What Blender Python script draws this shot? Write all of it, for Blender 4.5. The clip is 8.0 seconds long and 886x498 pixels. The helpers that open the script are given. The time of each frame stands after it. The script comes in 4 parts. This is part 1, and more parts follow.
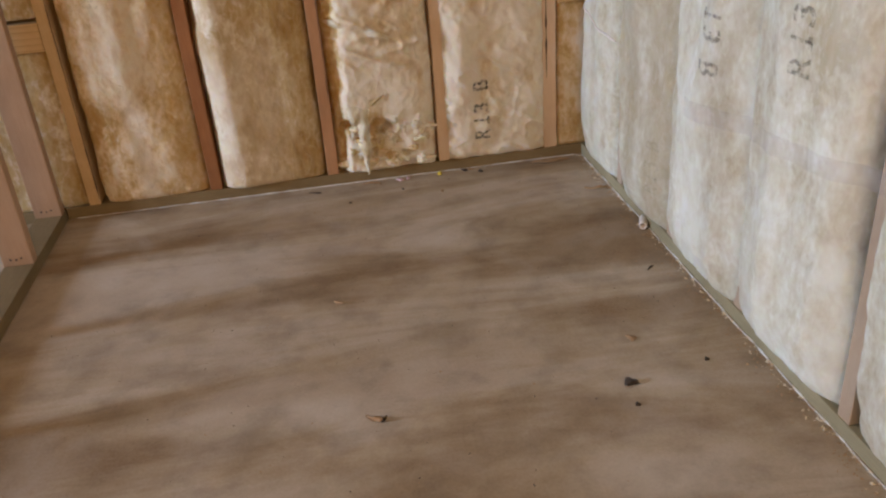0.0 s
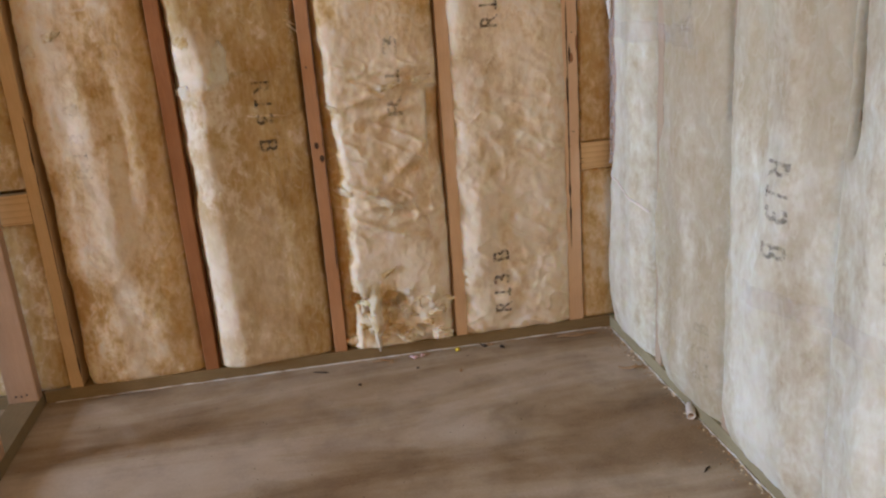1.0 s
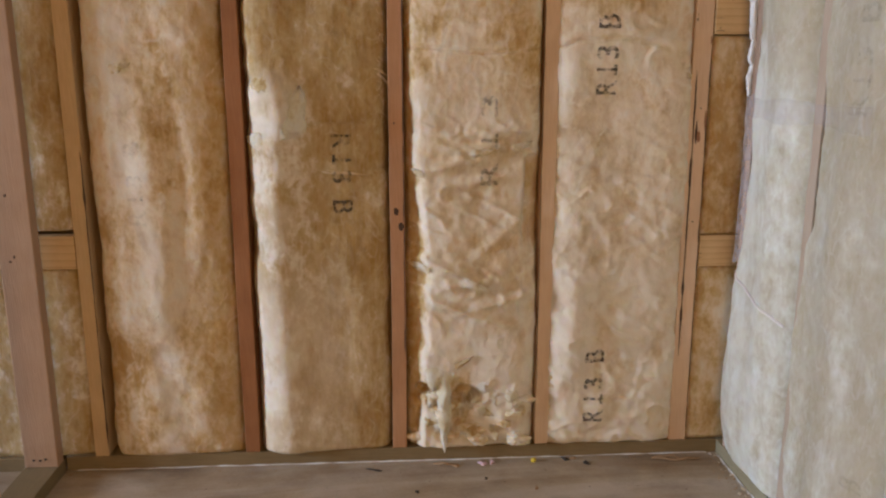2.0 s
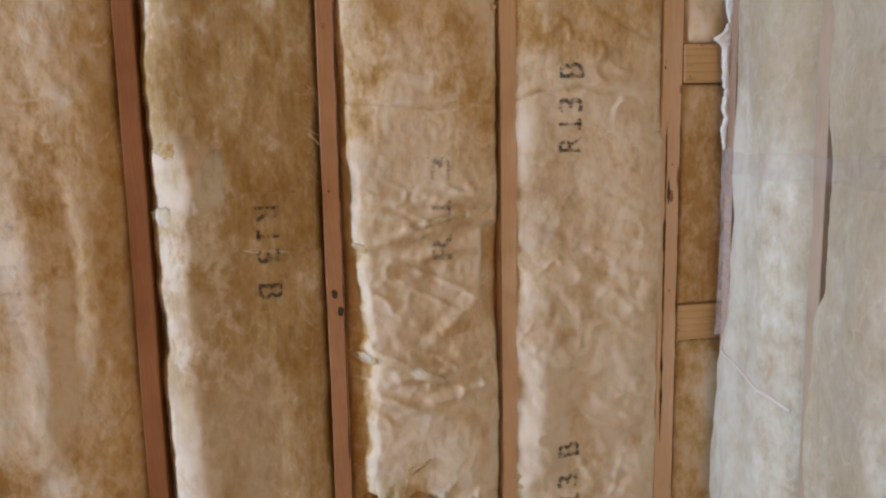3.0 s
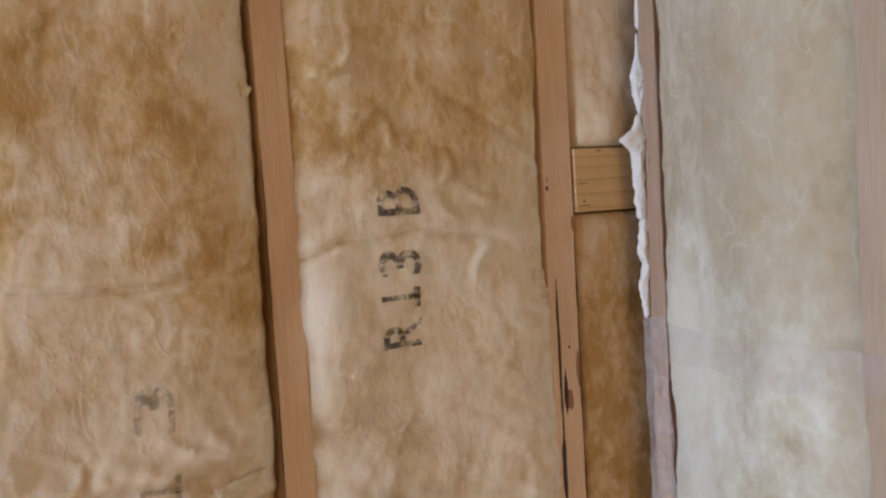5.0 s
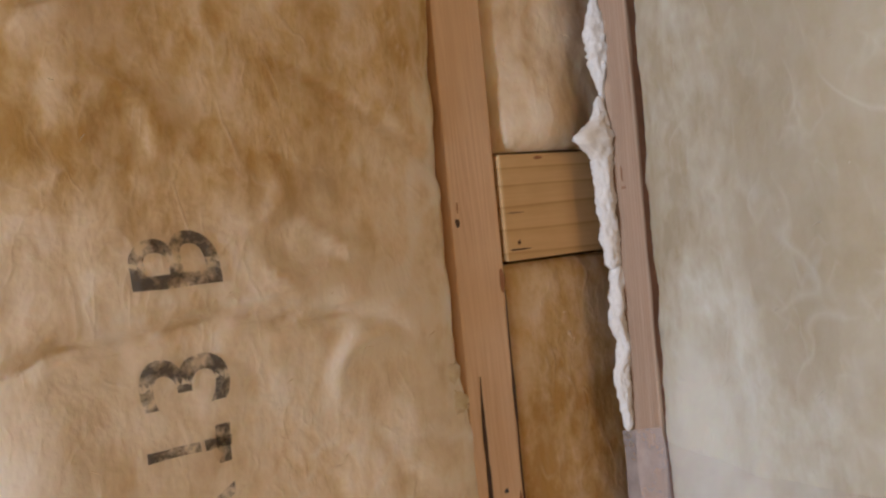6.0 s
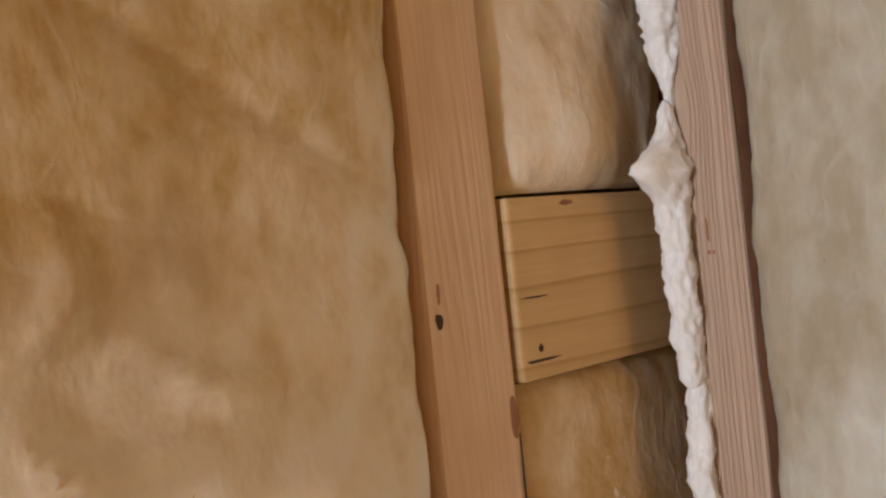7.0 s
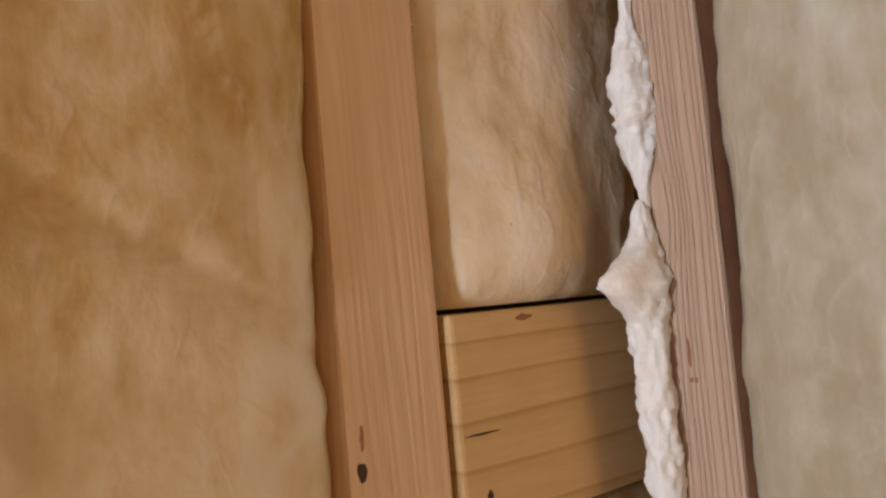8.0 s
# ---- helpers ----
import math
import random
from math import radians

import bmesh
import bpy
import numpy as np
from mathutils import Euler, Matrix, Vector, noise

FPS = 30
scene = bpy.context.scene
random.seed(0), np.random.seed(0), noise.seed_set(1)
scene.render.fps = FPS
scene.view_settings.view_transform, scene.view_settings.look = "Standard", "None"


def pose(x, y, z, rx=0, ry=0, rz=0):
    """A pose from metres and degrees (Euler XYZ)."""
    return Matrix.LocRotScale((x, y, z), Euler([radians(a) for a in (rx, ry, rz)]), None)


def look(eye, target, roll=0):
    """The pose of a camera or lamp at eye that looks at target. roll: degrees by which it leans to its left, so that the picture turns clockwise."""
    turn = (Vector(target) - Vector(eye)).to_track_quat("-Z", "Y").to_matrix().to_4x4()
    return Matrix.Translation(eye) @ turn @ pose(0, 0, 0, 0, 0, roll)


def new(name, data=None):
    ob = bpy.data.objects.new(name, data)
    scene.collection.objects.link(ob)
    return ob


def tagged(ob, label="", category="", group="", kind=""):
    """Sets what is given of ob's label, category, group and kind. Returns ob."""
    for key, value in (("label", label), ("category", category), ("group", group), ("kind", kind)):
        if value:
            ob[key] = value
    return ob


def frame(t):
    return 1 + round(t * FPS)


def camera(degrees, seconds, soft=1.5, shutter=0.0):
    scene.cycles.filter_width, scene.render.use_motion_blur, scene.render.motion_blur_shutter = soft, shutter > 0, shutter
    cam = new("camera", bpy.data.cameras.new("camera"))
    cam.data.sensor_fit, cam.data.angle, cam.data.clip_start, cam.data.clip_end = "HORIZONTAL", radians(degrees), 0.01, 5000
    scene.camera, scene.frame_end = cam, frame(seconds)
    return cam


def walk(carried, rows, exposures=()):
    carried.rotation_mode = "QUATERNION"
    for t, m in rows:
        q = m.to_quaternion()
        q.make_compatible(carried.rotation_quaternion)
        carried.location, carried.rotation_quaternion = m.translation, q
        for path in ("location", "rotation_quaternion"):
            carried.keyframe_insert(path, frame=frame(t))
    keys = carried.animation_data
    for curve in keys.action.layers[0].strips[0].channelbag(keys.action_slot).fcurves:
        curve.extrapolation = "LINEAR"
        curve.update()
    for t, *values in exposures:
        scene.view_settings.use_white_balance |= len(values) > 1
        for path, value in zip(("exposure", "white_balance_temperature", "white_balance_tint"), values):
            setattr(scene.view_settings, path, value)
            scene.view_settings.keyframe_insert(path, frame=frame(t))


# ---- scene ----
cam = camera(56.3, 8.0, soft=2.3)
PATH = [
    (0, (-0.032, 0.164, 1.153), (0.201, 1.924, 0.231), -4.5),
    (0.5, (-0.023, 0.277, 1.161), (0.284, 2.096, 0.387), -6.6),
    (1, (-0.052, 0.446, 1.164), (0.231, 2.331, 0.559), -4.3),
    (1.5, (-0.039, 0.629, 1.167), (0.146, 2.54, 0.605), -0.8),
    (1.7, (-0.026, 0.701, 1.152), (0.074, 2.631, 0.634), -0.3),
    (2.8, (-0.141, 1.028, 1.098), (0.147, 2.981, 0.774), -0.1),
    (3, (-0.112, 1.118, 1.121), (0.231, 3.063, 0.806), -1.1),
    (3.5, (-0.068, 1.37, 1.156), (0.457, 3.282, 0.892), -2.1),
    (4, (0.017, 1.586, 1.194), (0.52, 3.506, 0.95), -2.0),
    (4.5, (0.043, 1.817, 1.195), (0.709, 3.695, 1.013), -1.6),
    (5, (0.103, 2.007, 1.223), (0.992, 3.794, 1.097), -3.4),
    (5.2, (0.158, 2.096, 1.219), (1.103, 3.856, 1.109), -4.3),
    (6.3, (0.408, 2.532, 1.241), (1.632, 4.113, 1.179), -6.0),
    (6.5, (0.432, 2.587, 1.256), (1.709, 4.125, 1.185), -6.1),
    (7, (0.517, 2.691, 1.258), (1.808, 4.218, 1.26), -6.0),
    (7.5, (0.572, 2.723, 1.279), (1.846, 4.264, 1.299), -5.5),
    (8, (0.577, 2.724, 1.286), (1.901, 4.217, 1.411), -5.1),
]
walk(cam, [(t, look(eye, target, roll)) for t, eye, target, roll in PATH],
     [(0.0, -0.08, 6500, 10), (3.5, -0.13, 6350, 10), (5.0, -0.15, 6350, 10), (6.3, -0.24, 7300, 13), (8.0, -0.04, 7700, 14)])

# ---------------------------------------------------------------- light
world = bpy.data.worlds.new("world")
scene.world = world
world.use_nodes = True
wn = world.node_tree.nodes
sky = wn.new("ShaderNodeTexSky")
sky.sky_type, sky.sun_disc = "NISHITA", False
sky.sun_elevation, sky.sun_rotation = radians(40), radians(120)
wn["Background"].inputs["Strength"].default_value = 0.1
world.node_tree.links.new(sky.outputs["Color"], wn["Background"].inputs["Color"])


def area_lamp(name, m, wide, high, watts, colour):
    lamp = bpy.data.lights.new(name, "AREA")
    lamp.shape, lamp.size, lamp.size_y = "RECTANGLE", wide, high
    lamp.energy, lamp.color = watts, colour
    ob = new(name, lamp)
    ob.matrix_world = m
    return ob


# daylight through the window of the next room, and an added warm fill
area_lamp("window_daylight", look((-7.02, 1.70, 1.6), (0.0, 2.15, 0.6)), 1.0, 1.3, 475, (0.66, 0.78, 0.98))
# added warm lamp behind the camera; no such source is seen
area_lamp("warm_fill", look((-0.08, -2.0, 1.45), (0.30, 3.0, 0.95)), 0.95, 1.9, 33, (1.0, 0.57, 0.20))

# ---------------------------------------------------------------- plan
YW = 2.980      # room face of the studs in the back wall
XR = 0.893      # room face of the studs in the side wall
XL = -0.968     # room face of the open partition
DEEP = 0.089    # depth of a stud
HIGH = 2.44     # ceiling
PLATE = 0.040   # height of the bottom plates


# ---------------------------------------------------------------- noise
def lattice(i, j, seed):
    n = (i * 374761393 + j * 668265263 + seed * 144665) & 0xFFFFFFFF
    n = ((n ^ (n >> 13)) * 1274126177) & 0xFFFFFFFF
    n = ((n ^ (n >> 16)) * 2246822519) & 0xFFFFFFFF
    return ((n ^ (n >> 15)) & 0xFFFF) / 65535.0


def smooth_noise(x, y, seed):
    x, y = np.asarray(x, float), np.asarray(y, float)
    x, y = np.broadcast_arrays(x, y)
    i, j = np.floor(x).astype(np.int64), np.floor(y).astype(np.int64)
    u, v = x - i, y - j
    u, v = u * u * u * (u * (6 * u - 15) + 10), v * v * v * (v * (6 * v - 15) + 10)
    a = lattice(i, j, seed) * (1 - u) + lattice(i + 1, j, seed) * u
    b = lattice(i, j + 1, seed) * (1 - u) + lattice(i + 1, j + 1, seed) * u
    return a * (1 - v) + b * v


def fbm(x, y, seed, octaves=3):
    """Layered noise about 0, within about -1 to 1."""
    total, size = 0, 1.0
    for k in range(octaves):
        total = total + size * (2 * smooth_noise(np.asarray(x) * 2**k + 3.7 * k, np.asarray(y) * 2**k + 9.1 * k, seed + k) - 1)
        size *= 0.5
    return total / 1.6


def ridge(x, y, seed):
    """Narrow crests, 0 to 1."""
    return (1 - np.abs(2 * smooth_noise(x, y, seed) - 1)) ** 4


def step(x, a, b):
    t = np.clip((np.asarray(x, float) - a) / (b - a), 0, 1)
    return t * t * (3 - 2 * t)


def bump_at(a, z, a0, z0, wa, wz):
    return np.exp(-((a - a0) / wa) ** 2 - ((z - z0) / wz) ** 2)


# ---------------------------------------------------------------- materials
def material(name):
    m = bpy.data.materials.new(name)
    m.use_nodes = True
    return m, m.node_tree.nodes, m.node_tree.links, m.node_tree.nodes["Principled BSDF"]


def node(nodes, kind, **values):
    n = nodes.new(kind)
    for key, value in values.items():
        n.inputs[key].default_value = value
    return n


def mapped(nodes, links, scale, turn=(0, 0, 0), spread=True):
    """Object coordinates, scaled, and shifted from one object to the next."""
    at = nodes.new("ShaderNodeTexCoord")
    mp = node(nodes, "ShaderNodeMapping", Scale=scale, Rotation=turn)
    links.new(at.outputs["Object"], mp.inputs["Vector"])
    if spread:
        info = nodes.new("ShaderNodeObjectInfo")
        mul = nodes.new("ShaderNodeMath")
        mul.operation = "MULTIPLY"
        mul.inputs[1].default_value = 37.0
        links.new(info.outputs["Random"], mul.inputs[0])
        links.new(mul.outputs[0], mp.inputs["Location"])
    return mp.outputs["Vector"]


def noise_node(nodes, links, vector, scale, detail=4, rough=0.55, distort=0.0):
    n = node(nodes, "ShaderNodeTexNoise", Scale=scale, Detail=detail, Roughness=rough, Distortion=distort)
    links.new(vector, n.inputs["Vector"])
    return n.outputs["Fac"]


def ramp(nodes, links, fac, stops):
    r = nodes.new("ShaderNodeValToRGB")
    while len(r.color_ramp.elements) < len(stops):
        r.color_ramp.elements.new(0.5)
    for e, (p, c) in zip(r.color_ramp.elements, stops):
        e.position, e.color = p, (*c, 1)
    links.new(fac, r.inputs["Fac"])
    return r.outputs["Color"]


def mix(nodes, links, fac, a, b, kind="MIX"):
    n = nodes.new("ShaderNodeMix")
    n.data_type, n.blend_type = "RGBA", kind
    for value, k in ((fac, 0), (a, 6), (b, 7)):
        if isinstance(value, (int, float)):
            n.inputs[k].default_value = value
        elif isinstance(value, tuple):
            n.inputs[k].default_value = (*value, 1)
        else:
            links.new(value, n.inputs[k])
    return n.outputs[2]


def relief(nodes, links, bsdf, parts):
    """Chained bumps: (height, strength, distance)."""
    last = None
    for height, strength, distance in parts:
        b = node(nodes, "ShaderNodeBump", Strength=strength, Distance=distance)
        links.new(height, b.inputs["Height"])
        if last:
            links.new(last, b.inputs["Normal"])
        last = b.outputs["Normal"]
    links.new(last, bsdf.inputs["Normal"])


def fibreglass(name, pale, mid, deep, white=(0.82, 0.75, 0.64)):
    """Glass wool: soft ochre and pale clouds under thin pale wisps."""
    m, n, l, b = material(name)
    big = noise_node(n, l, mapped(n, l, (1, 1, 0.8)), 5.0, 3, 0.5, 0.25)
    mid_fac = noise_node(n, l, mapped(n, l, (1, 1, 0.75)), 19, 4, 0.56, 0.25)
    fine = noise_node(n, l, mapped(n, l, (1, 1, 0.7)), 70, 4, 0.58, 0.2)
    hair = noise_node(n, l, mapped(n, l, (1.0, 1.0, 0.16), (0.15, 0.5, 0.1)), 95, 3, 0.55, 0.25)
    wisps = []
    for scale, turn, thin, low in ((14.0, (0.1, 0.5, 0.2), 0.022, 0.49), (24.0, (0.4, -0.6, 0.1), 0.035, 0.48), (42.0, (0.2, 1.2, 0.3), 0.050, 0.48)):
        curl = noise_node(n, l, mapped(n, l, (1, 1, 0.55), turn), scale, 2, 0.45, 0.5)
        off = n.new("ShaderNodeMath")
        off.operation = "SUBTRACT"
        off.inputs[1].default_value = 0.5
        l.new(curl, off.inputs[0])
        size = n.new("ShaderNodeMath")
        size.operation = "ABSOLUTE"
        l.new(off.outputs[0], size.inputs[0])
        line = node(n, "ShaderNodeMapRange", **{"From Min": 0.0, "From Max": thin, "To Min": 1.0, "To Max": 0.0})
        l.new(size.outputs[0], line.inputs["Value"])
        spots = node(n, "ShaderNodeMapRange", **{"From Min": low, "From Max": low + 0.14, "To Min": 0.0, "To Max": 1.0})
        l.new(noise_node(n, l, mapped(n, l, (1, 1, 0.7), turn), scale * 1.1, 2, 0.5), spots.inputs["Value"])
        both = n.new("ShaderNodeMath")
        both.operation = "MULTIPLY"
        l.new(line.outputs["Result"], both.inputs[0])
        l.new(spots.outputs["Result"], both.inputs[1])
        wisps.append(both.outputs[0])
    total = None
    for fac, weight in ((big, 0.38), (mid_fac, 0.36), (fine, 0.26)):
        term = n.new("ShaderNodeMath")
        term.operation = "MULTIPLY_ADD"
        term.inputs[1].default_value, term.inputs[2].default_value = weight, 0.0
        l.new(fac, term.inputs[0])
        if total:
            l.new(total, term.inputs[2])
        total = term.outputs[0]
    colour = ramp(n, l, total, [(0.41, deep), (0.475, mid), (0.535, pale), (0.61, white)])
    colour = mix(n, l, 0.17, colour, ramp(n, l, hair, [(0.36, mid), (0.66, white)]))
    tone = n.new("ShaderNodeAttribute")
    tone.attribute_name = "tone"
    for sign, target in ((1.0, white), (-1.0, deep)):
        part_of = n.new("ShaderNodeMath")
        part_of.operation, part_of.use_clamp = "MULTIPLY", True
        part_of.inputs[1].default_value = sign
        l.new(tone.outputs["Fac"], part_of.inputs[0])
        colour = mix(n, l, part_of.outputs[0], colour, target)
    for wisp, much in zip(wisps, (0.26, 0.20, 0.14)):
        part_of = n.new("ShaderNodeMath")
        part_of.operation = "MULTIPLY"
        part_of.inputs[1].default_value = much
        l.new(wisp, part_of.inputs[0])
        colour = mix(n, l, part_of.outputs[0], colour, white)
    l.new(colour, b.inputs["Base Color"])
    b.inputs["Roughness"].default_value = 0.95
    b.inputs["Specular IOR Level"].default_value = 0.10
    b.inputs["Subsurface Weight"].default_value = 0.30
    b.inputs["Subsurface Radius"].default_value = (1.0, 0.62, 0.28)
    b.inputs["Subsurface Scale"].default_value = 0.012
    relief(n, l, b, [(big, 0.25, 0.02), (mid_fac, 0.34, 0.011), (wisps[0], 0.10, 0.003), (wisps[1], 0.12, 0.003), (wisps[2], 0.12, 0.002), (fine, 0.20, 0.004), (hair, 0.11, 0.002)])
    return m


def timber(name, pale, dark, axis, stain=0.25, ring=120.0):
    """Sawn wood with its grain along axis 0, 1 or 2."""
    m, n, l, b = material(name)
    scale = [1.0, 1.0, 1.0]
    scale[axis] = 0.045
    v = mapped(n, l, tuple(scale))
    warp = noise_node(n, l, v, 9, 3, 0.5, 0.6)
    wave = node(n, "ShaderNodeTexWave", Scale=ring, Distortion=11.0, Detail=3.0, **{"Detail Scale": 0.8})
    wave.wave_type, wave.bands_direction = "BANDS", "DIAGONAL"
    l.new(v, wave.inputs["Vector"])
    grain = noise_node(n, l, v, 240, 3, 0.6)
    blot = noise_node(n, l, mapped(n, l, (1, 1, 1)), 7, 4, 0.6)
    middle = tuple((p + q) / 2 for p, q in zip(pale, dark))
    colour = ramp(n, l, wave.outputs["Fac"], [(0.15, pale), (0.75, tuple(0.8 * p + 0.2 * q for p, q in zip(pale, dark))), (0.97, tuple(0.55 * p + 0.45 * q for p, q in zip(pale, dark)))])
    colour = mix(n, l, 0.35, colour, ramp(n, l, warp, [(0.35, pale), (0.70, middle)]))
    colour = mix(n, l, 0.30, colour, ramp(n, l, grain, [(0.35, dark), (0.65, pale)]))
    colour = mix(n, l, stain, colour, ramp(n, l, blot, [(0.38, dark), (0.60, pale)]))
    l.new(colour, b.inputs["Base Color"])
    b.inputs["Roughness"].default_value = 0.72
    b.inputs["Specular IOR Level"].default_value = 0.3
    relief(n, l, b, [(wave.outputs["Fac"], 0.12, 0.002), (grain, 0.30, 0.0008), (blot, 0.10, 0.004)])
    return m


def block_timber(name, pale, dark):
    """End block of yellow pine: broad latewood bands along x, each sharp on one side and soft on the other."""
    m, n, l, b = material(name)
    v = mapped(n, l, (0.16, 1.0, 1.0))
    wave = node(n, "ShaderNodeTexWave", Scale=17.0, Distortion=7.0, Detail=2.0, **{"Detail Scale": 0.45})
    wave.wave_type, wave.bands_direction, wave.wave_profile = "BANDS", "Z", "SAW"
    l.new(v, wave.inputs["Vector"])
    grain = noise_node(n, l, mapped(n, l, (0.05, 1.0, 1.0)), 300, 3, 0.6)
    blot = noise_node(n, l, mapped(n, l, (1, 1, 1)), 16, 4, 0.6)
    soft = tuple(0.72 * p + 0.28 * q for p, q in zip(pale, dark))
    colour = ramp(n, l, wave.outputs["Fac"], [(0.35, pale), (0.84, soft), (0.95, dark), (1.0, soft)])
    colour = mix(n, l, 0.22, colour, ramp(n, l, grain, [(0.35, dark), (0.65, pale)]))
    colour = mix(n, l, 0.22, colour, ramp(n, l, blot, [(0.36, dark), (0.60, pale)]))
    l.new(colour, b.inputs["Base Color"])
    b.inputs["Roughness"].default_value = 0.7
    b.inputs["Specular IOR Level"].default_value = 0.3
    relief(n, l, b, [(wave.outputs["Fac"], 0.10, 0.0012), (grain, 0.22, 0.0006)])
    return m


def plain(name, colour, rough=0.7, vary=0.25, scale=60.0, metal=0.0, bumpy=0.25, depth=0.001):
    m, n, l, b = material(name)
    v = mapped(n, l, (1, 1, 1))
    f = noise_node(n, l, v, scale, 5, 0.6)
    g = noise_node(n, l, v, scale / 8, 3, 0.5)
    c = mix(n, l, f, tuple(c * (1 - vary) for c in colour), tuple(min(1, c * (1 + vary)) for c in colour))
    c = mix(n, l, vary, c, ramp(n, l, g, [(0.3, tuple(c * 0.7 for c in colour)), (0.7, colour)]))
    l.new(c, b.inputs["Base Color"])
    b.inputs["Roughness"].default_value, b.inputs["Metallic"].default_value = rough, metal
    relief(n, l, b, [(f, bumpy, depth)])
    return m


def slab(name):
    """Stained, dusty concrete with stripes of window light put into its colour."""
    m, n, l, b = material(name)
    v = mapped(n, l, (1, 1, 1), spread=False)
    cloud = noise_node(n, l, v, 2.4, 6, 0.6, 0.7)
    blotch = noise_node(n, l, v, 8, 4, 0.55, 0.3)
    grit = noise_node(n, l, v, 130, 4, 0.7)
    # long stripes across the slab: window light between the studs, painted in
    light_stripes = noise_node(n, l, mapped(n, l, (0.22, 1.0, 1), (0, 0, -0.12), False), 3.4, 5, 0.6, 0.6)
    c = ramp(n, l, cloud, [(0.36, (0.24, 0.145, 0.068)), (0.49, (0.44, 0.352, 0.240)), (0.62, (0.60, 0.55, 0.49))])
    c = mix(n, l, 0.44, c, ramp(n, l, blotch, [(0.36, (0.20, 0.150, 0.110)), (0.50, (0.44, 0.357, 0.25)), (0.66, (0.56, 0.505, 0.44))]))
    c = mix(n, l, 0.50, c, ramp(n, l, light_stripes, [(0.39, (0.20, 0.115, 0.045)), (0.49, (0.45, 0.37, 0.262)), (0.58, (0.61, 0.56, 0.50))]))
    c = mix(n, l, 0.16, c, ramp(n, l, grit, [(0.35, (0.17, 0.135, 0.10)), (0.62, (0.47, 0.41, 0.355))]))
    smudge = noise_node(n, l, v, 6.0, 6, 0.62, 0.1)
    mask = n.new("ShaderNodeMapRange")
    l.new(smudge, mask.inputs["Value"])
    mask.inputs["From Min"].default_value, mask.inputs["From Max"].default_value = 0.50, 0.74
    mask.inputs["To Min"].default_value, mask.inputs["To Max"].default_value = 0.0, 0.45
    c = mix(n, l, mask.outputs["Result"], c, (0.155, 0.120, 0.095))
    l.new(c, b.inputs["Base Color"])
    rough = n.new("ShaderNodeMapRange")
    l.new(blotch, rough.inputs["Value"])
    rough.inputs["To Min"].default_value, rough.inputs["To Max"].default_value = 0.58, 0.80
    l.new(rough.outputs["Result"], b.inputs["Roughness"])
    b.inputs["Specular IOR Level"].default_value = 0.35
    relief(n, l, b, [(light_stripes, 0.12, 0.004), (blotch, 0.15, 0.004), (grit, 0.25, 0.0012)])
    return m


def film(name, colour, clear, rough=0.35, bumpy=0.6):
    m, n, l, b = material(name)
    f = noise_node(n, l, mapped(n, l, (1, 1, 1)), 25, 4, 0.6)
    b.inputs["Base Color"].default_value = (*colour, 1)
    b.inputs["Roughness"].default_value = rough
    r = n.new("ShaderNodeMapRange")
    l.new(f, r.inputs["Value"])
    r.inputs["From Min"].default_value, r.inputs["From Max"].default_value = 0.35, 0.65
    r.inputs["To Min"].default_value, r.inputs["To Max"].default_value = clear * 0.5, clear
    l.new(r.outputs["Result"], b.inputs["Alpha"])
    relief(n, l, b, [(f, bumpy, 0.004)])
    return m


def ink(name, strong):
    """Worn black print: gaps where the fibres show."""
    m, n, l, b = material(name)
    v = mapped(n, l, (1, 1, 1))
    f = noise_node(n, l, v, 120, 3, 0.6)
    l.new(ramp(n, l, f, [(0.3, (0.035, 0.03, 0.025)), (0.7, (0.09, 0.07, 0.05))]), b.inputs["Base Color"])
    g = noise_node(n, l, v, 75, 4, 0.65)
    r = n.new("ShaderNodeMapRange")
    l.new(g, r.inputs["Value"])
    r.inputs["From Min"].default_value, r.inputs["From Max"].default_value = 0.38, 0.56
    r.inputs["To Min"].default_value, r.inputs["To Max"].default_value = 0.03 * strong, strong
    l.new(r.outputs["Result"], b.inputs["Alpha"])
    b.inputs["Roughness"].default_value = 0.9
    return m


GLASSWOOL = fibreglass("glass_wool", (0.79, 0.655, 0.475), (0.66, 0.49, 0.27), (0.47, 0.28, 0.085))
# side-wall wool, paler in itself; its cooler light is also in the colour
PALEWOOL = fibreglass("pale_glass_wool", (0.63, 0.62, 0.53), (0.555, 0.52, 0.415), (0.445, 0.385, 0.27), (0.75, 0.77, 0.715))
OCHREWOOL = fibreglass("ochre_glass_wool", (0.55, 0.41, 0.22), (0.48, 0.332, 0.142), (0.39, 0.24, 0.075))
FLUFF = fibreglass("glass_wool_torn", (0.84, 0.76, 0.61), (0.76, 0.64, 0.45), (0.62, 0.46, 0.25))
PINE = timber("pine", (0.80, 0.60, 0.42), (0.60, 0.385, 0.235), 2)
YELLOWPINE = timber("yellow_pine", (0.70, 0.505, 0.285), (0.50, 0.325, 0.155), 2)
FIR = timber("red_fir", (0.40, 0.18, 0.076), (0.22, 0.085, 0.031), 2)
TANFIR = timber("tan_fir", (0.55, 0.30, 0.16), (0.34, 0.165, 0.075), 2)
PINKPINE = timber("pink_pine", (0.60, 0.45, 0.345), (0.46, 0.31, 0.215), 2, 0.2, 150.0)
PARTPINE = timber("partition_pine", (0.50, 0.34, 0.23), (0.37, 0.225, 0.135), 2, 0.25, 130.0)
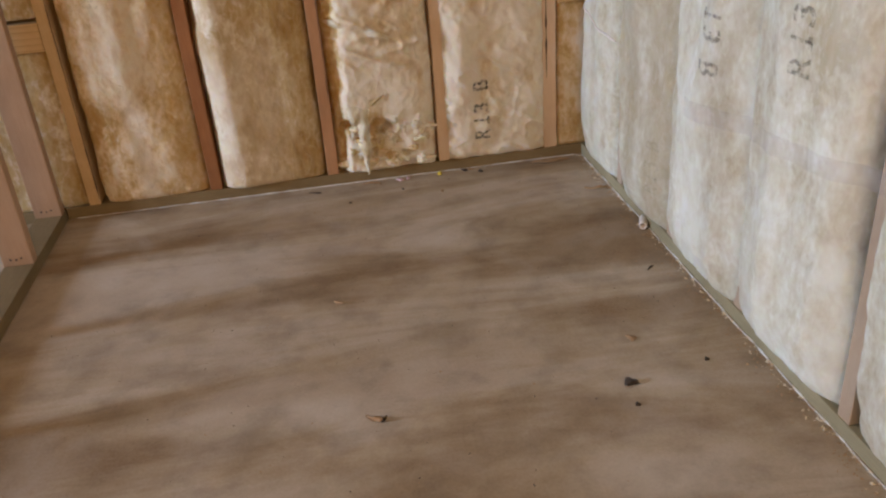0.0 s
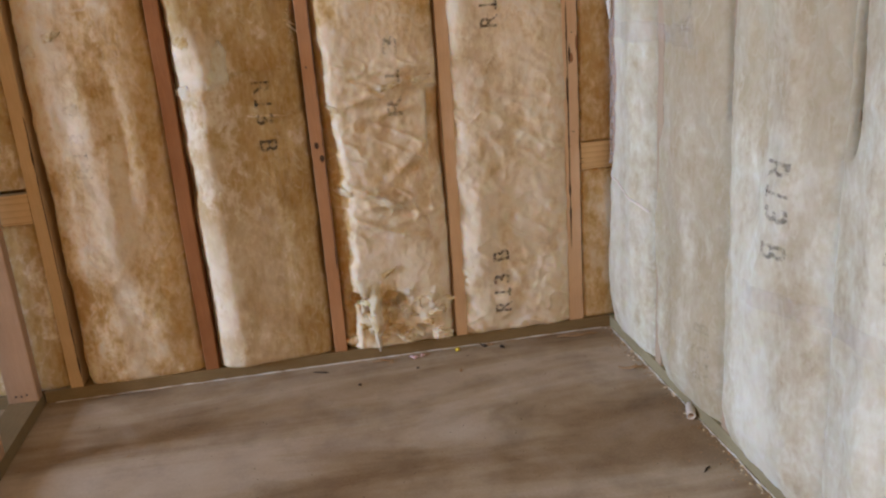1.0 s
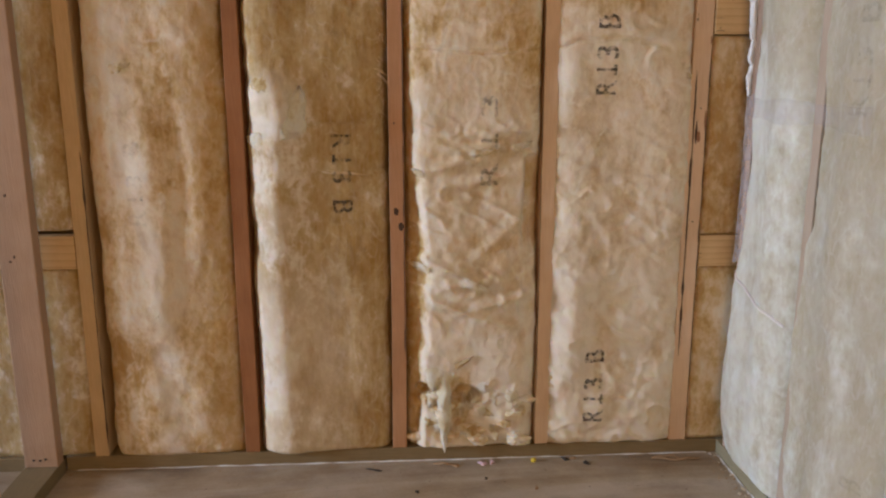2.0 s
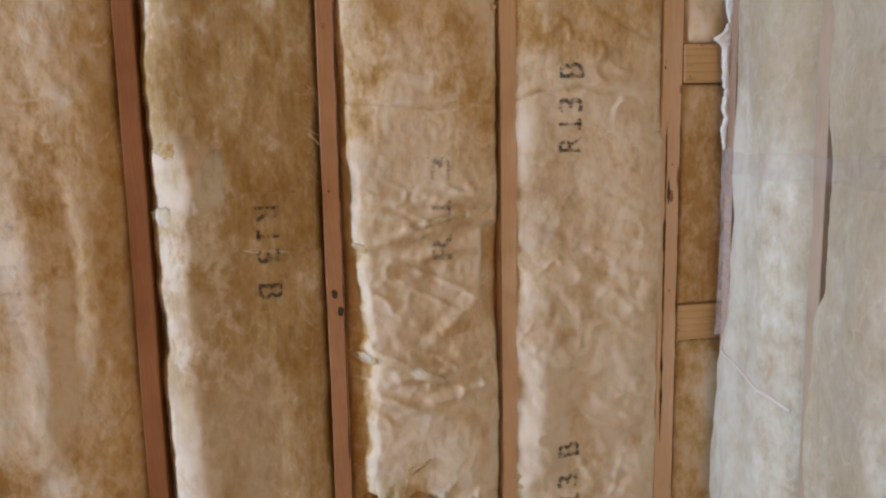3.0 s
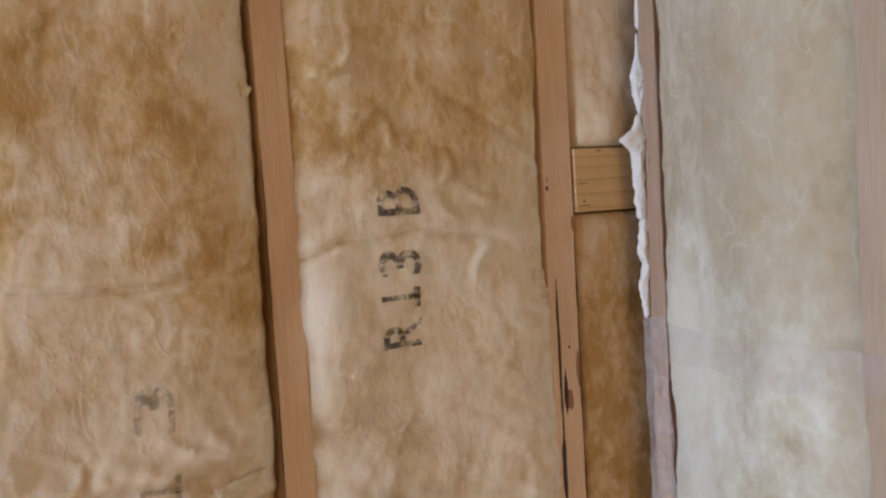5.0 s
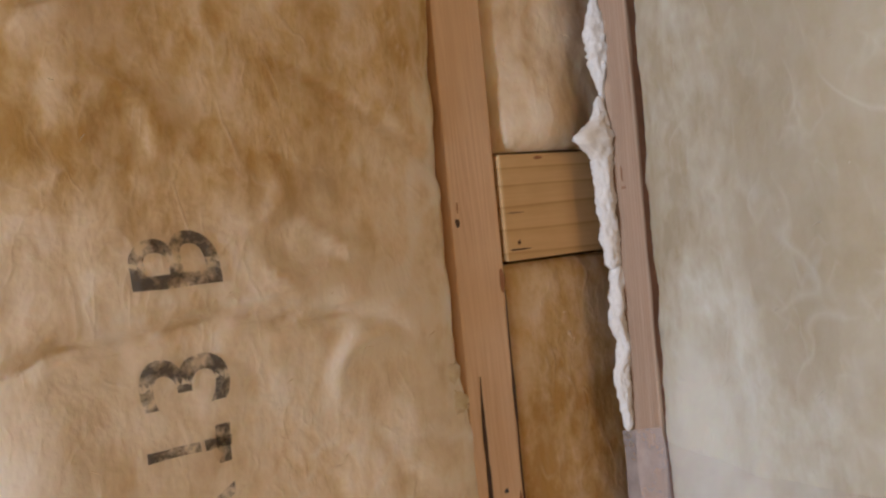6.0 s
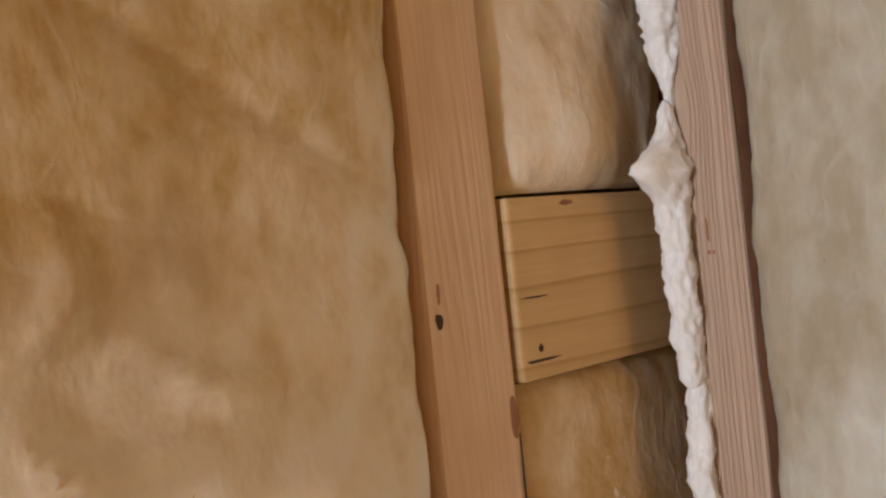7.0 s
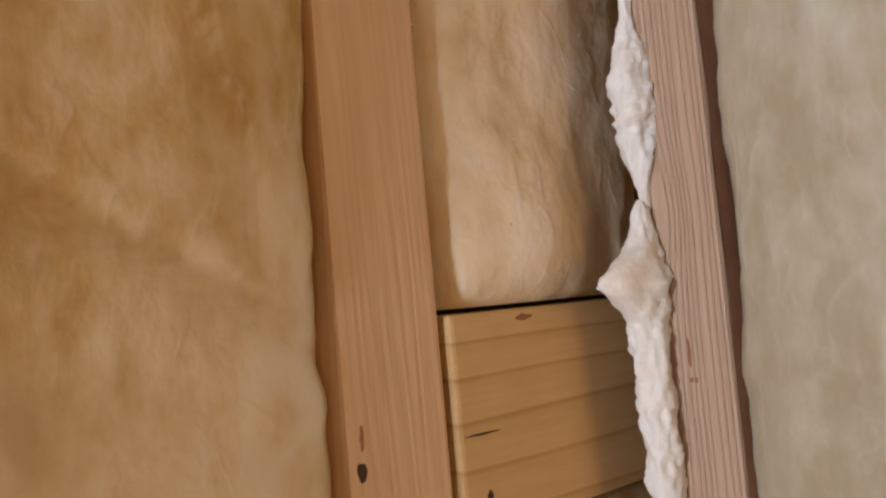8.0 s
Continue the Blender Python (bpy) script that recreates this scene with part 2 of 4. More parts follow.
# greyer than PINKPINE: shade between the batts is put into this colour
SIDEPINE = timber("side_wall_pine", (0.50, 0.395, 0.30), (0.36, 0.255, 0.175), 2, 0.3, 140.0)
BLOCKWOOD = block_timber("block_pine", (0.72, 0.51, 0.27), (0.47, 0.275, 0.11))
TREATED_X = timber("treated_pine", (0.29, 0.215, 0.115), (0.16, 0.11, 0.05), 0)
TREATED_L = timber("treated_pine_partition", (0.25, 0.19, 0.105), (0.14, 0.10, 0.05), 1)
TREATED_Y = timber("treated_pine_side", (0.36, 0.32, 0.21), (0.22, 0.19, 0.11), 1)
SHEATH = timber("sheathing", (0.42, 0.27, 0.13), (0.26, 0.15, 0.07), 2)
CONCRETE = slab("concrete")
FOAM = plain("expanding_foam", (0.92, 0.945, 0.97), 0.6, 0.06, 260.0, 0.0, 0.5, 0.0015)
INK, FADED, WORN = ink("print_ink", 0.76), ink("faded_ink", 0.13), ink("worn_ink", 0.42)
FILM, THINFILM = film("plastic_film", (0.82, 0.77, 0.80), 0.42), film("thin_film", (0.74, 0.70, 0.78), 0.17)
# brown of the corner stud's side, darkened for the shade beside the batt
SHADEBROWN = plain("waney_edge", (0.27, 0.125, 0.07), 0.8, 0.45, 70.0, 0.0, 0.6, 0.003)
KNOT = plain("knot", (0.06, 0.028, 0.014), 0.6, 0.4, 150.0)
STAIN = plain("resin_stain", (0.36, 0.165, 0.08), 0.6, 0.4, 90.0)
STEEL = plain("nail_steel", (0.10, 0.09, 0.085), 0.45, 0.3, 200.0, 0.8)
WHITEPLASTIC = plain("white_plastic", (0.78, 0.74, 0.72), 0.4, 0.06, 80.0)
YELLOWPLASTIC = plain("yellow_plastic", (0.75, 0.55, 0.03), 0.4, 0.1, 80.0)
PINKPAPER = plain("pink_paper", (0.72, 0.50, 0.55), 0.8, 0.2, 80.0)
CHIP = plain("wood_chip", (0.42, 0.27, 0.15), 0.8, 0.3, 80.0)
DARKCHIP = plain("dark_chip", (0.05, 0.035, 0.025), 0.8, 0.4, 80.0)
GREYFRAME = plain("window_vinyl", (0.75, 0.75, 0.73), 0.4, 0.05, 40.0)


# ---------------------------------------------------------------- mesh helpers
def mesh_object(name, data_name, verts, faces, mat, parent=None, smooth=True):
    me = bpy.data.meshes.new(data_name)
    me.from_pydata([tuple(map(float, v)) for v in verts], [], faces)
    me.materials.append(mat)
    if smooth:
        me.polygons.foreach_set("use_smooth", [True] * len(me.polygons))
    me.update()
    ob = new(name, me)
    ob.parent = parent
    return ob


def part(name, bm, mat, parent=None, label="", smooth=False):
    me = bpy.data.meshes.new(name)
    bm.to_mesh(me)
    bm.free()
    me.materials.append(mat)
    if smooth:
        me.polygons.foreach_set("use_smooth", [True] * len(me.polygons))
    ob = new(name, me)
    ob.parent = parent
    if label:
        tagged(ob, label)
    return ob


def box(lo, hi, bevel=0.0, bend=0.0, seed=0, keep=None):
    """A sawn board between two corners, with eased edges and slight unevenness along its length."""
    bm = bmesh.new()
    bmesh.ops.create_cube(bm, size=1.0)
    size = [h - l for l, h in zip(lo, hi)]
    for v in bm.verts:
        v.co = Vector([l + (c + 0.5) * s for l, c, s in zip(lo, v.co, size)])
    if bevel:
        bmesh.ops.bevel(bm, geom=bm.edges[:], offset=bevel, segments=2, affect="EDGES", profile=0.6)
    if bend:
        axis = max(range(3), key=lambda k: size[k])
        long = [e for e in bm.edges if abs(e.verts[0].co[axis] - e.verts[1].co[axis]) > 0.8 * size[axis] - 4 * bevel]
        bmesh.ops.subdivide_edges(bm, edges=long, cuts=24, use_grid_fill=True)
        for v in bm.verts:
            for k in range(3):
                if k not in (axis, keep):
                    v.co[k] += bend * float(fbm(v.co[axis] * 2.3 + 7 * k, seed * 3.1, seed + k))
    return bm


def disc(centre, normal_axis, sign, ra, rz, seed, thick=0.0008, count=14):
    """A small uneven raised patch on a face: knot, nail head or stain."""
    rng = random.Random(seed)
    bm = bmesh.new()
    ring, top = [], []
    for k in range(count):
        a = 2 * math.pi * k / count
        r = 1 + rng.uniform(-0.22, 0.22)
        p, q = ra * r * math.cos(a), rz * r * math.sin(a)
        base = Vector(centre)
        if normal_axis == 1:
            base += Vector((p, 0, q))
        elif normal_axis == 0:
            base += Vector((0, p, q))
        else:
            base += Vector((p, q, 0))
        lift = Vector((0, 0, 0))
        lift[normal_axis] = sign * thick
        ring.append(bm.verts.new(base - lift))
        top.append(bm.verts.new(base + lift * 0.6))
    for k in range(count):
        bm.faces.new((ring[k], ring[(k + 1) % count], top[(k + 1) % count], top[k]))
    bm.faces.new(top)
    bmesh.ops.recalc_face_normals(bm, faces=bm.faces)
    return bm


def strands(items, name, mat, parent, label=""):
    """Tapered hairs: (root, way, length, width, sag, seed)."""
    verts, faces = [], []
    for root, way, length, width, sag, seed in items:
        rng = random.Random(seed)
        root, way = Vector(root), Vector(way).normalized()
        side = way.cross(Vector((rng.uniform(-1, 1), rng.uniform(-1, 1), rng.uniform(-1, 1)))).normalized()
        curl = Vector((rng.uniform(-1, 1), rng.uniform(-1, 1), rng.uniform(-1, 1))) * 0.15
        n, first = 4, len(verts)
        for k in range(n + 1):
            s = k / n
            p = root + way * (length * s) + curl * (length * s * s) + Vector((0, 0, -sag * length * s * s))
            w = width * (1 - s) ** 0.7 + 0.0001
            up = side.cross(way).normalized()
            verts += [p + side * w, p - side * 0.5 * w + up * 0.8 * w, p - side * 0.5 * w - up * 0.8 * w]
        for k in range(n):
            a = first + 3 * k
            for i in range(3):
                j = (i + 1) % 3
                faces.append((a + i, a + j, a + 3 + j, a + 3 + i))
    ob = mesh_object(name, name, verts, faces, mat, parent)
    if label:
        tagged(ob, label)
    return ob


def tuft(centre, size, seed, name, mat, parent, label="", rough=1.0):
    """A torn, uneven lump of wool."""
    bm = bmesh.new()
    bmesh.ops.create_icosphere(bm, subdivisions=4, radius=1.0)
    for v in bm.verts:
        p = v.co.copy()
        r = 1 + rough * 0.45 * noise.noise(p * 1.2 + Vector((seed, seed * 2, 0))) + rough * 0.22 * noise.noise(p * 2.8 + Vector((0, seed, 0))) + rough * 0.09 * noise.noise(p * 6.5 + Vector((0, 0, seed)))
        v.co = Vector((p.x * size[0], p.y * size[1], p.z * size[2])) * max(0.35, r) + Vector(centre)
    return part(name, bm, mat, parent, label, True)


# ---------------------------------------------------------------- boards
def stud(name, lo, hi, mat, label, seed, group, bend=0.003):
    keep = 0 if "side wall" in group else 1
    ob = part(name, box(lo, hi, 0.0025, bend, seed, keep), mat)
    return tagged(ob, label, "stud", group)


def board(name, lo, hi, mat, label, category, seed, bend=0.0, group=""):
    ob = part(name, box(lo, hi, 0.002, bend, seed), mat)
    return tagged(ob, label, category, group)


# ---------------------------------------------------------------- glass wool batts
class Batt:
    """One batt in a bay. Across runs a0 to a1 along the wall; out is how far the face stands past the stud faces."""

    def __init__(self, wall, a0, a1, seed, label, group, out=0.018, rag=0.005, rough=1.0, shape=None, low=PLATE, top=2.42, cols=72, cell=0.0065, power=5.0, flat=1.65, tuck=0.0, mat=None, tone=None, spill=None, spill_low=None, trench=0.024):
        self.wall = wall
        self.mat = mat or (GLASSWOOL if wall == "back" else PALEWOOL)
        z = np.concatenate([np.arange(low, min(flat, top), cell), np.arange(flat, top, 0.04) if top > flat else np.array([]), [top]])
        s = np.linspace(0, 1, cols)
        u = 0.35 * s + 0.65 * (1 - np.cos(np.pi * s)) / 2
        left = a0 + rag * fbm(z * 9, seed + 0.5, seed, 4) + 0.0012 * fbm(z * 110, seed + 0.5, seed + 5, 2)
        right = a1 + rag * fbm(z * 9, seed + 7.5, seed + 3, 4) + 0.0012 * fbm(z * 110, seed + 7.5, seed + 6, 2)
        if spill:
            right = right + spill(z)
        if spill_low:
            left = left + spill_low(z)
        A = left[:, None] + (right - left)[:, None] * u[None, :]
        Z = np.repeat(z[:, None], cols, 1)
        body = np.clip(1 - np.abs(2 * u - 1) ** power, 0, 1) ** (1 / power)
        body = np.repeat(body[None, :], len(z), 0)
        ends = np.clip(np.minimum(z - low, top - z) / 0.02, 0, 1)
        body = body * (0.90 + 0.10 * np.sqrt(1 - (1 - ends) ** 2))[:, None]
        lump = 0.009 * fbm(A * 7, Z * 4.2, seed + 11, 2) + 0.0024 * fbm(A * 22 + Z * 6, Z * 18, seed + 17, 3) + 0.0007 * fbm(A * 85, Z * 70, seed + 23, 2)
        fold = 0.0013 * ridge(A * 9 + 1.5 * fbm(A * 5, Z * 5, seed + 31), Z * 8, seed + 37) + 0.0012 * ridge(A * 20 + 2 * fbm(A * 9, Z * 9, seed + 33), Z * 20, seed + 41)
        D = out + rough * (lump + fold)
        if shape:
            D = D + shape(A, Z)
        if tuck:
            D = D * step(Z, low - 0.08, low + tuck)
        D = body * (DEEP + D) - DEEP
        A = A + body * rough * 0.0025 * fbm(Z * 40, A * 40, seed + 51, 2)
        Z = Z + np.where((Z > low + 0.001) & (Z < top - 0.001), body * rough * 0.0025 * fbm(A * 38, Z * 38, seed + 53, 2), 0)
        # the wool swells against the studs and closes the joint a little way down
        A[:, 0], A[:, -1] = A[:, 0] - 0.010, A[:, -1] + 0.010
        D[:, 0] = D[:, -1] = -trench
        self.A, self.Z, self.D, self.z, self.seed = A, Z, D, z, seed
        rows = len(z)
        k = np.arange(rows * cols).reshape(rows, cols)
        quads = np.stack([k[:-1, :-1], k[:-1, 1:], k[1:, 1:], k[1:, :-1]], -1).reshape(-1, 4)
        if wall == "side":
            quads = quads[:, ::-1]
        verts = self.world(A.ravel(), D.ravel(), Z.ravel())
        self.ob = mesh_object("insulation_batt", "insulation_batt", verts, quads.tolist(), self.mat)
        tagged(self.ob, label, "insulation", group)
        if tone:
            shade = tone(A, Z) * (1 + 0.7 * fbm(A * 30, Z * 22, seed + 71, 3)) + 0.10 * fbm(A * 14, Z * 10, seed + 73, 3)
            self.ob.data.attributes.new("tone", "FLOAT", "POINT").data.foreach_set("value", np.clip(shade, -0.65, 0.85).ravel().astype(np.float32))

    def world(self, a, d, z):
        a, d, z = np.broadcast_arrays(a, d, z)
        if self.wall == "back":
            return np.stack([a, YW - d, z], -1)
        return np.stack([XR - d, a, z], -1)

    def face(self, a, z):
        """How far the face stands out at a place of the bay."""
        i = int(np.clip(np.searchsorted(self.z, z), 1, len(self.z) - 2))
        rows = [np.interp(a, self.A[j], self.D[j]) for j in (i - 1, i, i + 1)]
        return float(max(rows))

    def at(self, a, z, lift=0.0):
        return Vector(self.world(a, self.face(a, z) + lift, z).tolist())

    def print_mark(self, words, a0, a1, z0, z1, up=True, gap=0.0012, mat=None):
        """Stamped letters that follow the face: across from a0 to a1, along from z0 to z1; up: read upwards."""
        spans = {"R13 B": ((0, 0.18), (0.25, 0.37), (0.45, 0.61), None, (0.83, 1)), "R13": ((0, 0.25), (0.42, 0.58), (0.76, 1))}[words]
        if (self.wall == "back") == up:
            a0, a1 = a1, a0
        for c, span in zip(words, spans):
            if span:
                self.letter(c, a0, a1, *span, z0, z1, up, gap, mat or INK)

    def letter(self, c, top_b, top_a, s0, s1, z0, z1, up, gap, mat):
        text = bpy.data.curves.new("printed_letter", "FONT")
        text.body, text.size, text.offset = c, 1.0, 0.010
        holder = new("text_source", text)
        bpy.context.view_layer.update()
        flat = holder.evaluated_get(bpy.context.evaluated_depsgraph_get())
        bm = bmesh.new()
        bm.from_mesh(flat.to_mesh())
        flat.to_mesh_clear()
        bpy.data.objects.remove(holder)
        bpy.data.curves.remove(text)
        bmesh.ops.triangulate(bm, faces=bm.faces[:])
        if c == "1":
            right = max(v.co.x for v in bm.verts)
            foot = [bm.verts.new((right + dx, dy, 0)) for dx, dy in ((-0.30, 0), (0.14, 0), (0.14, 0.11), (-0.30, 0.11))]
            bm.faces.new(foot)
        xs, ys = [v.co.x for v in bm.verts], [v.co.y for v in bm.verts]
        x0, x1, y0, y1 = min(xs), max(xs), min(ys), max(ys)
        for v in bm.verts:
            p, q = s0 + (s1 - s0) * (v.co.x - x0) / (x1 - x0), (v.co.y - y0) / (y1 - y0)
            v.co = Vector((top_b + (top_a - top_b) * q, z0 + (z1 - z0) * p if up else z1 - (z1 - z0) * p, 0))
        for _ in range(5):
            long = [e for e in bm.edges if e.calc_length() > 0.006]
            if not long:
                break
            bmesh.ops.subdivide_edges(bm, edges=long, cuts=1)
            bmesh.ops.triangulate(bm, faces=bm.faces[:])
        # stencil bridges: bare gaps across the strokes
        gone = []
        for f in bm.faces:
            mid = f.calc_center_median()
            p = (mid.y - z0) / (z1 - z0) if up else (z1 - mid.y) / (z1 - z0)
            p, q = (p - s0) / (s1 - s0), (mid.x - top_b) / (top_a - top_b)
            if (c in "RB" and 0.40 < p < 0.47) or (c == "3" and 0.44 < p < 0.52) or (c == "1" and 0.30 < q < 0.36):
                gone.append(f)
        bmesh.ops.delete(bm, geom=gone, context="FACES")
        for v in bm.verts:
            a, z = v.co.x, v.co.y
            a += 0.0025 * float(fbm(z * 30, a * 30, self.seed + 61))
            z += 0.0020 * float(fbm(z * 35, a * 35, self.seed + 63))
            v.co = self.at(a, z, gap)
        part("printed_letter", bm, mat, self.ob, "worn black stamped letter " + c)

    def fuzz(self, count, z0=0.06, z1=1.6, spread=1.0):
        """Loose hairs along both edges and a few on the face."""
        rng = random.Random(self.seed)
        items = []
        for k in range(count):
            z = rng.uniform(z0, z1)
            i = int(np.clip(np.searchsorted(self.z, z), 1, len(self.z) - 2))
            row, dep = self.A[i], self.D[i]
            edge = rng.random()
            if edge < 0.8:
                side = -1 if edge < 0.4 else 1
                a = (row[0] if side < 0 else row[-1]) - side * rng.uniform(0.002, 0.02)
            else:
                side, a = rng.choice((-1, 1)), rng.uniform(row[4], row[-5])
            d = float(np.interp(a, row, dep))
            root = self.world(a, d - 0.001, z)
            tip = self.world(a + side * rng.uniform(0.3, 1.0), d + rng.uniform(0.1, 0.7), z + rng.uniform(-0.8, 0.5))
            items.append((root.tolist(), (tip - root).tolist(), rng.uniform(0.004, 0.014) * spread, rng.uniform(0.00012, 0.00030), rng.uniform(0, 0.4), rng.random()))
        tagged(strands(items, "loose_fibres", self.mat, self.ob, "fine loose glass fibres"), kind="stuff")


# ---------------------------------------------------------------- shell
floor = part("floor", box((-7.2, -2.3, -0.12), (1.1, 3.2, 0.0)), CONCRETE)
tagged(floor, "dusty brown-grey stained concrete slab floor with painted light stripes", "floor", kind="structure")
ground = part("ground", box((-400, -400, -0.5), (400, 400, -0.14)), plain("soil", (0.16, 0.12, 0.08), 0.95, 0.3, 3.0))
tagged(ground, "bare brown earth outside the house", "ground", kind="structure")
wall_north = part("wall_north", box((-7.2, YW + DEEP + 0.003, 0), (1.1, YW + DEEP + 0.03, HIGH)), SHEATH)
tagged(wall_north, "brown wood sheathing behind the insulated studs", "wall", kind="structure")
wall_east = part("wall_east", box((XR + DEEP + 0.003, -2.3, 0), (XR + DEEP + 0.03, YW + DEEP, HIGH)), SHEATH)
tagged(wall_east, "brown wood sheathing behind the side wall's batts", "wall", kind="structure")
ceiling = part("ceiling", box((-7.2, -2.3, HIGH), (1.1, 3.2, HIGH + 0.02)), SHEATH)
tagged(ceiling, "plain brown ceiling boards over the unfinished room", "ceiling", kind="structure")


def holed_wall(name, axis, at, thick, a0, a1, h0, h1, v0, v1, mat, label):
    """A wall across axis 0 or 1 with one opening h0 to h1 wide and v0 to v1 high."""
    bm = bmesh.new()
    for p, q, r, s in ((a0, h0, 0, HIGH), (h1, a1, 0, HIGH), (h0, h1, 0, v0), (h0, h1, v1, HIGH)):
        if q - p < 0.001 or s - r < 0.001:
            continue
        lo, hi = ((at, p, r), (at + thick, q, s)) if axis == 0 else ((p, at, r), (q, at + thick, s))
        piece = box(lo, hi)
        me = bpy.data.meshes.new("piece")
        piece.to_mesh(me)
        piece.free()
        bm.from_mesh(me)
        bpy.data.meshes.remove(me)
    return tagged(part(name, bm, mat), label, "wall", kind="structure")


holed_wall("wall_west", 0, -7.2, 0.1, -2.3, 3.2, 1.12, 2.28, 0.74, 2.26, SHEATH, "bare wood outer wall with one window opening")
holed_wall("wall_south", 1, -2.3, 0.1, -7.1, 0.98, -0.60, 0.80, 0.0, 2.1, SHEATH, "unseen bare wood wall with an added opening for the fill lamp")
window_1 = new("window_1")
tagged(window_1, "white vinyl window in the outer wall", "window", kind="structure")
for lo, hi in (((-7.17, 1.12, 0.74), (-7.12, 1.16, 2.26)), ((-7.17, 2.24, 0.74), (-7.12, 2.28, 2.26)), ((-7.17, 1.16, 0.74), (-7.12, 2.24, 0.78)), ((-7.17, 1.16, 2.22), (-7.12, 2.24, 2.26))):
    part("window_frame", box(lo, hi, 0.004), GREYFRAME, window_1)

# bottom plates
back_plate = board("bottom_plate", (XL + 0.001, YW - 0.002, 0.0), (XR - 0.001, YW + DEEP, PLATE), TREATED_X, "greenish-brown treated bottom plate on the slab under the back wall", "bottom plate", 3, 0.0015)
board("bottom_plate", (-7.1, YW - 0.001, 0.0), (XL - DEEP - 0.002, YW + DEEP, PLATE), TREATED_X, "treated bottom plate of the back wall in the next room", "bottom plate", 4)
side_plate = board("bottom_plate", (XR - 0.001, -2.15, 0.0), (XR + DEEP, YW + DEEP, PLATE - 0.001), TREATED_Y, "grey-green treated bottom plate on the slab under the side wall", "bottom plate", 5, 0.0015)
left_plate = board("bottom_plate", (XL - DEEP, -2.15, 0.0), (XL, YW - 0.004, PLATE), TREATED_L, "greenish treated bottom plate of the open partition", "bottom plate", 6, 0.001)

# ---------------------------------------------------------------- back wall studs
BACK = "studs of the back wall"
s1 = stud("wall_stud", (-0.886, YW, PLATE), (-0.847, YW + DEEP, HIGH), YELLOWPINE, "pale pine stud beside a narrow insulated bay", 11, BACK)
s2 = stud("wall_stud", (-0.471, YW - 0.001, PLATE), (-0.430, YW + DEEP, HIGH), FIR, "dark reddish-brown fir stud between two batts", 12, BACK)
s3 = stud("wall_stud", (-0.054, YW, PLATE), (-0.014, YW + DEEP, HIGH), TANFIR, "tan-brown fir stud with two dark knots", 13, BACK)
s4 = stud("wall_stud", (0.353, YW - 0.001, PLATE), (0.392, YW + DEEP, HIGH), PINE, "pale pine stud with a small knot low down", 14, BACK)
s5 = stud("wall_stud", (0.749, YW, PLATE), (0.7985, YW + DEEP, HIGH), PINE, "pale pine stud with brown stains beside the corner blocks", 15, BACK, 0.0015)
for k in range(15):
    x = -1.272 - 0.406 * k
    stud("wall_stud", (x - 0.02, YW, PLATE), (x + 0.019, YW + DEEP, HIGH), PINE, "pale pine stud of the back wall beyond the partition", 20 + k, BACK)

for where, ra, rz, owner, mat, name in (
    ((-0.036, YW, 0.727), 0.0075, 0.010, s3, KNOT, "knot"), ((-0.024, YW, 0.685), 0.0070, 0.011, s3, KNOT, "knot"),
    ((-0.040, YW, 0.962), 0.003, 0.003, s3, STEEL, "nail_head"), ((-0.038, YW, 1.32), 0.004, 0.006, s3, STAIN, "knot"),
    ((0.376, YW, 0.482), 0.006, 0.007, s4, STAIN, "knot"), ((0.357, YW, 0.450), 0.006, 0.005, s4, KNOT, "knot"),
    ((0.371, YW, 1.020), 0.0022, 0.0022, s4, STEEL, "nail_head"), ((0.383, YW, 0.31), 0.003, 0.010, s4, STAIN, "knot"),
    ((0.7545, YW, 1.226), 0.0020, 0.0034, s5, KNOT, "knot"), ((0.7555, YW, 1.238), 0.0008, 0.0050, s5, STAIN, "knot"),
    ((0.779, YW, 0.998), 0.0020, 0.0020, s5, STEEL, "nail_head"), ((0.777, YW, 0.690), 0.0022, 0.0022, s5, STEEL, "nail_head"),
    ((0.7700, YW, 0.935), 0.0032, 0.030, s5, KNOT, "stain"), ((0.7760, YW, 0.922), 0.006, 0.016, s5, STAIN, "stain"),
    ((0.793, YW, 0.965), 0.003, 0.026, s5, STAIN, "stain"), ((0.795, YW, 1.174), 0.0028, 0.009, s5, STAIN, "stain"),
    ((-0.436, YW, 1.02), 0.005, 0.008, s2, KNOT, "knot"), ((-0.434, YW, 0.83), 0.004, 0.004, s2, KNOT, "knot"),
    ((-0.445, YW, 1.12), 0.006, 0.007, s2, STAIN, "knot"), ((-0.452, YW, 0.74), 0.003, 0.003, s2, STEEL, "nail_head"),
):
    part(name, disc(where, 1, -1, ra, rz, int(abs(where[0] * 1e4) + where[2] * 1e4)), mat, owner, "dark brown knot" if name == "knot" else "")



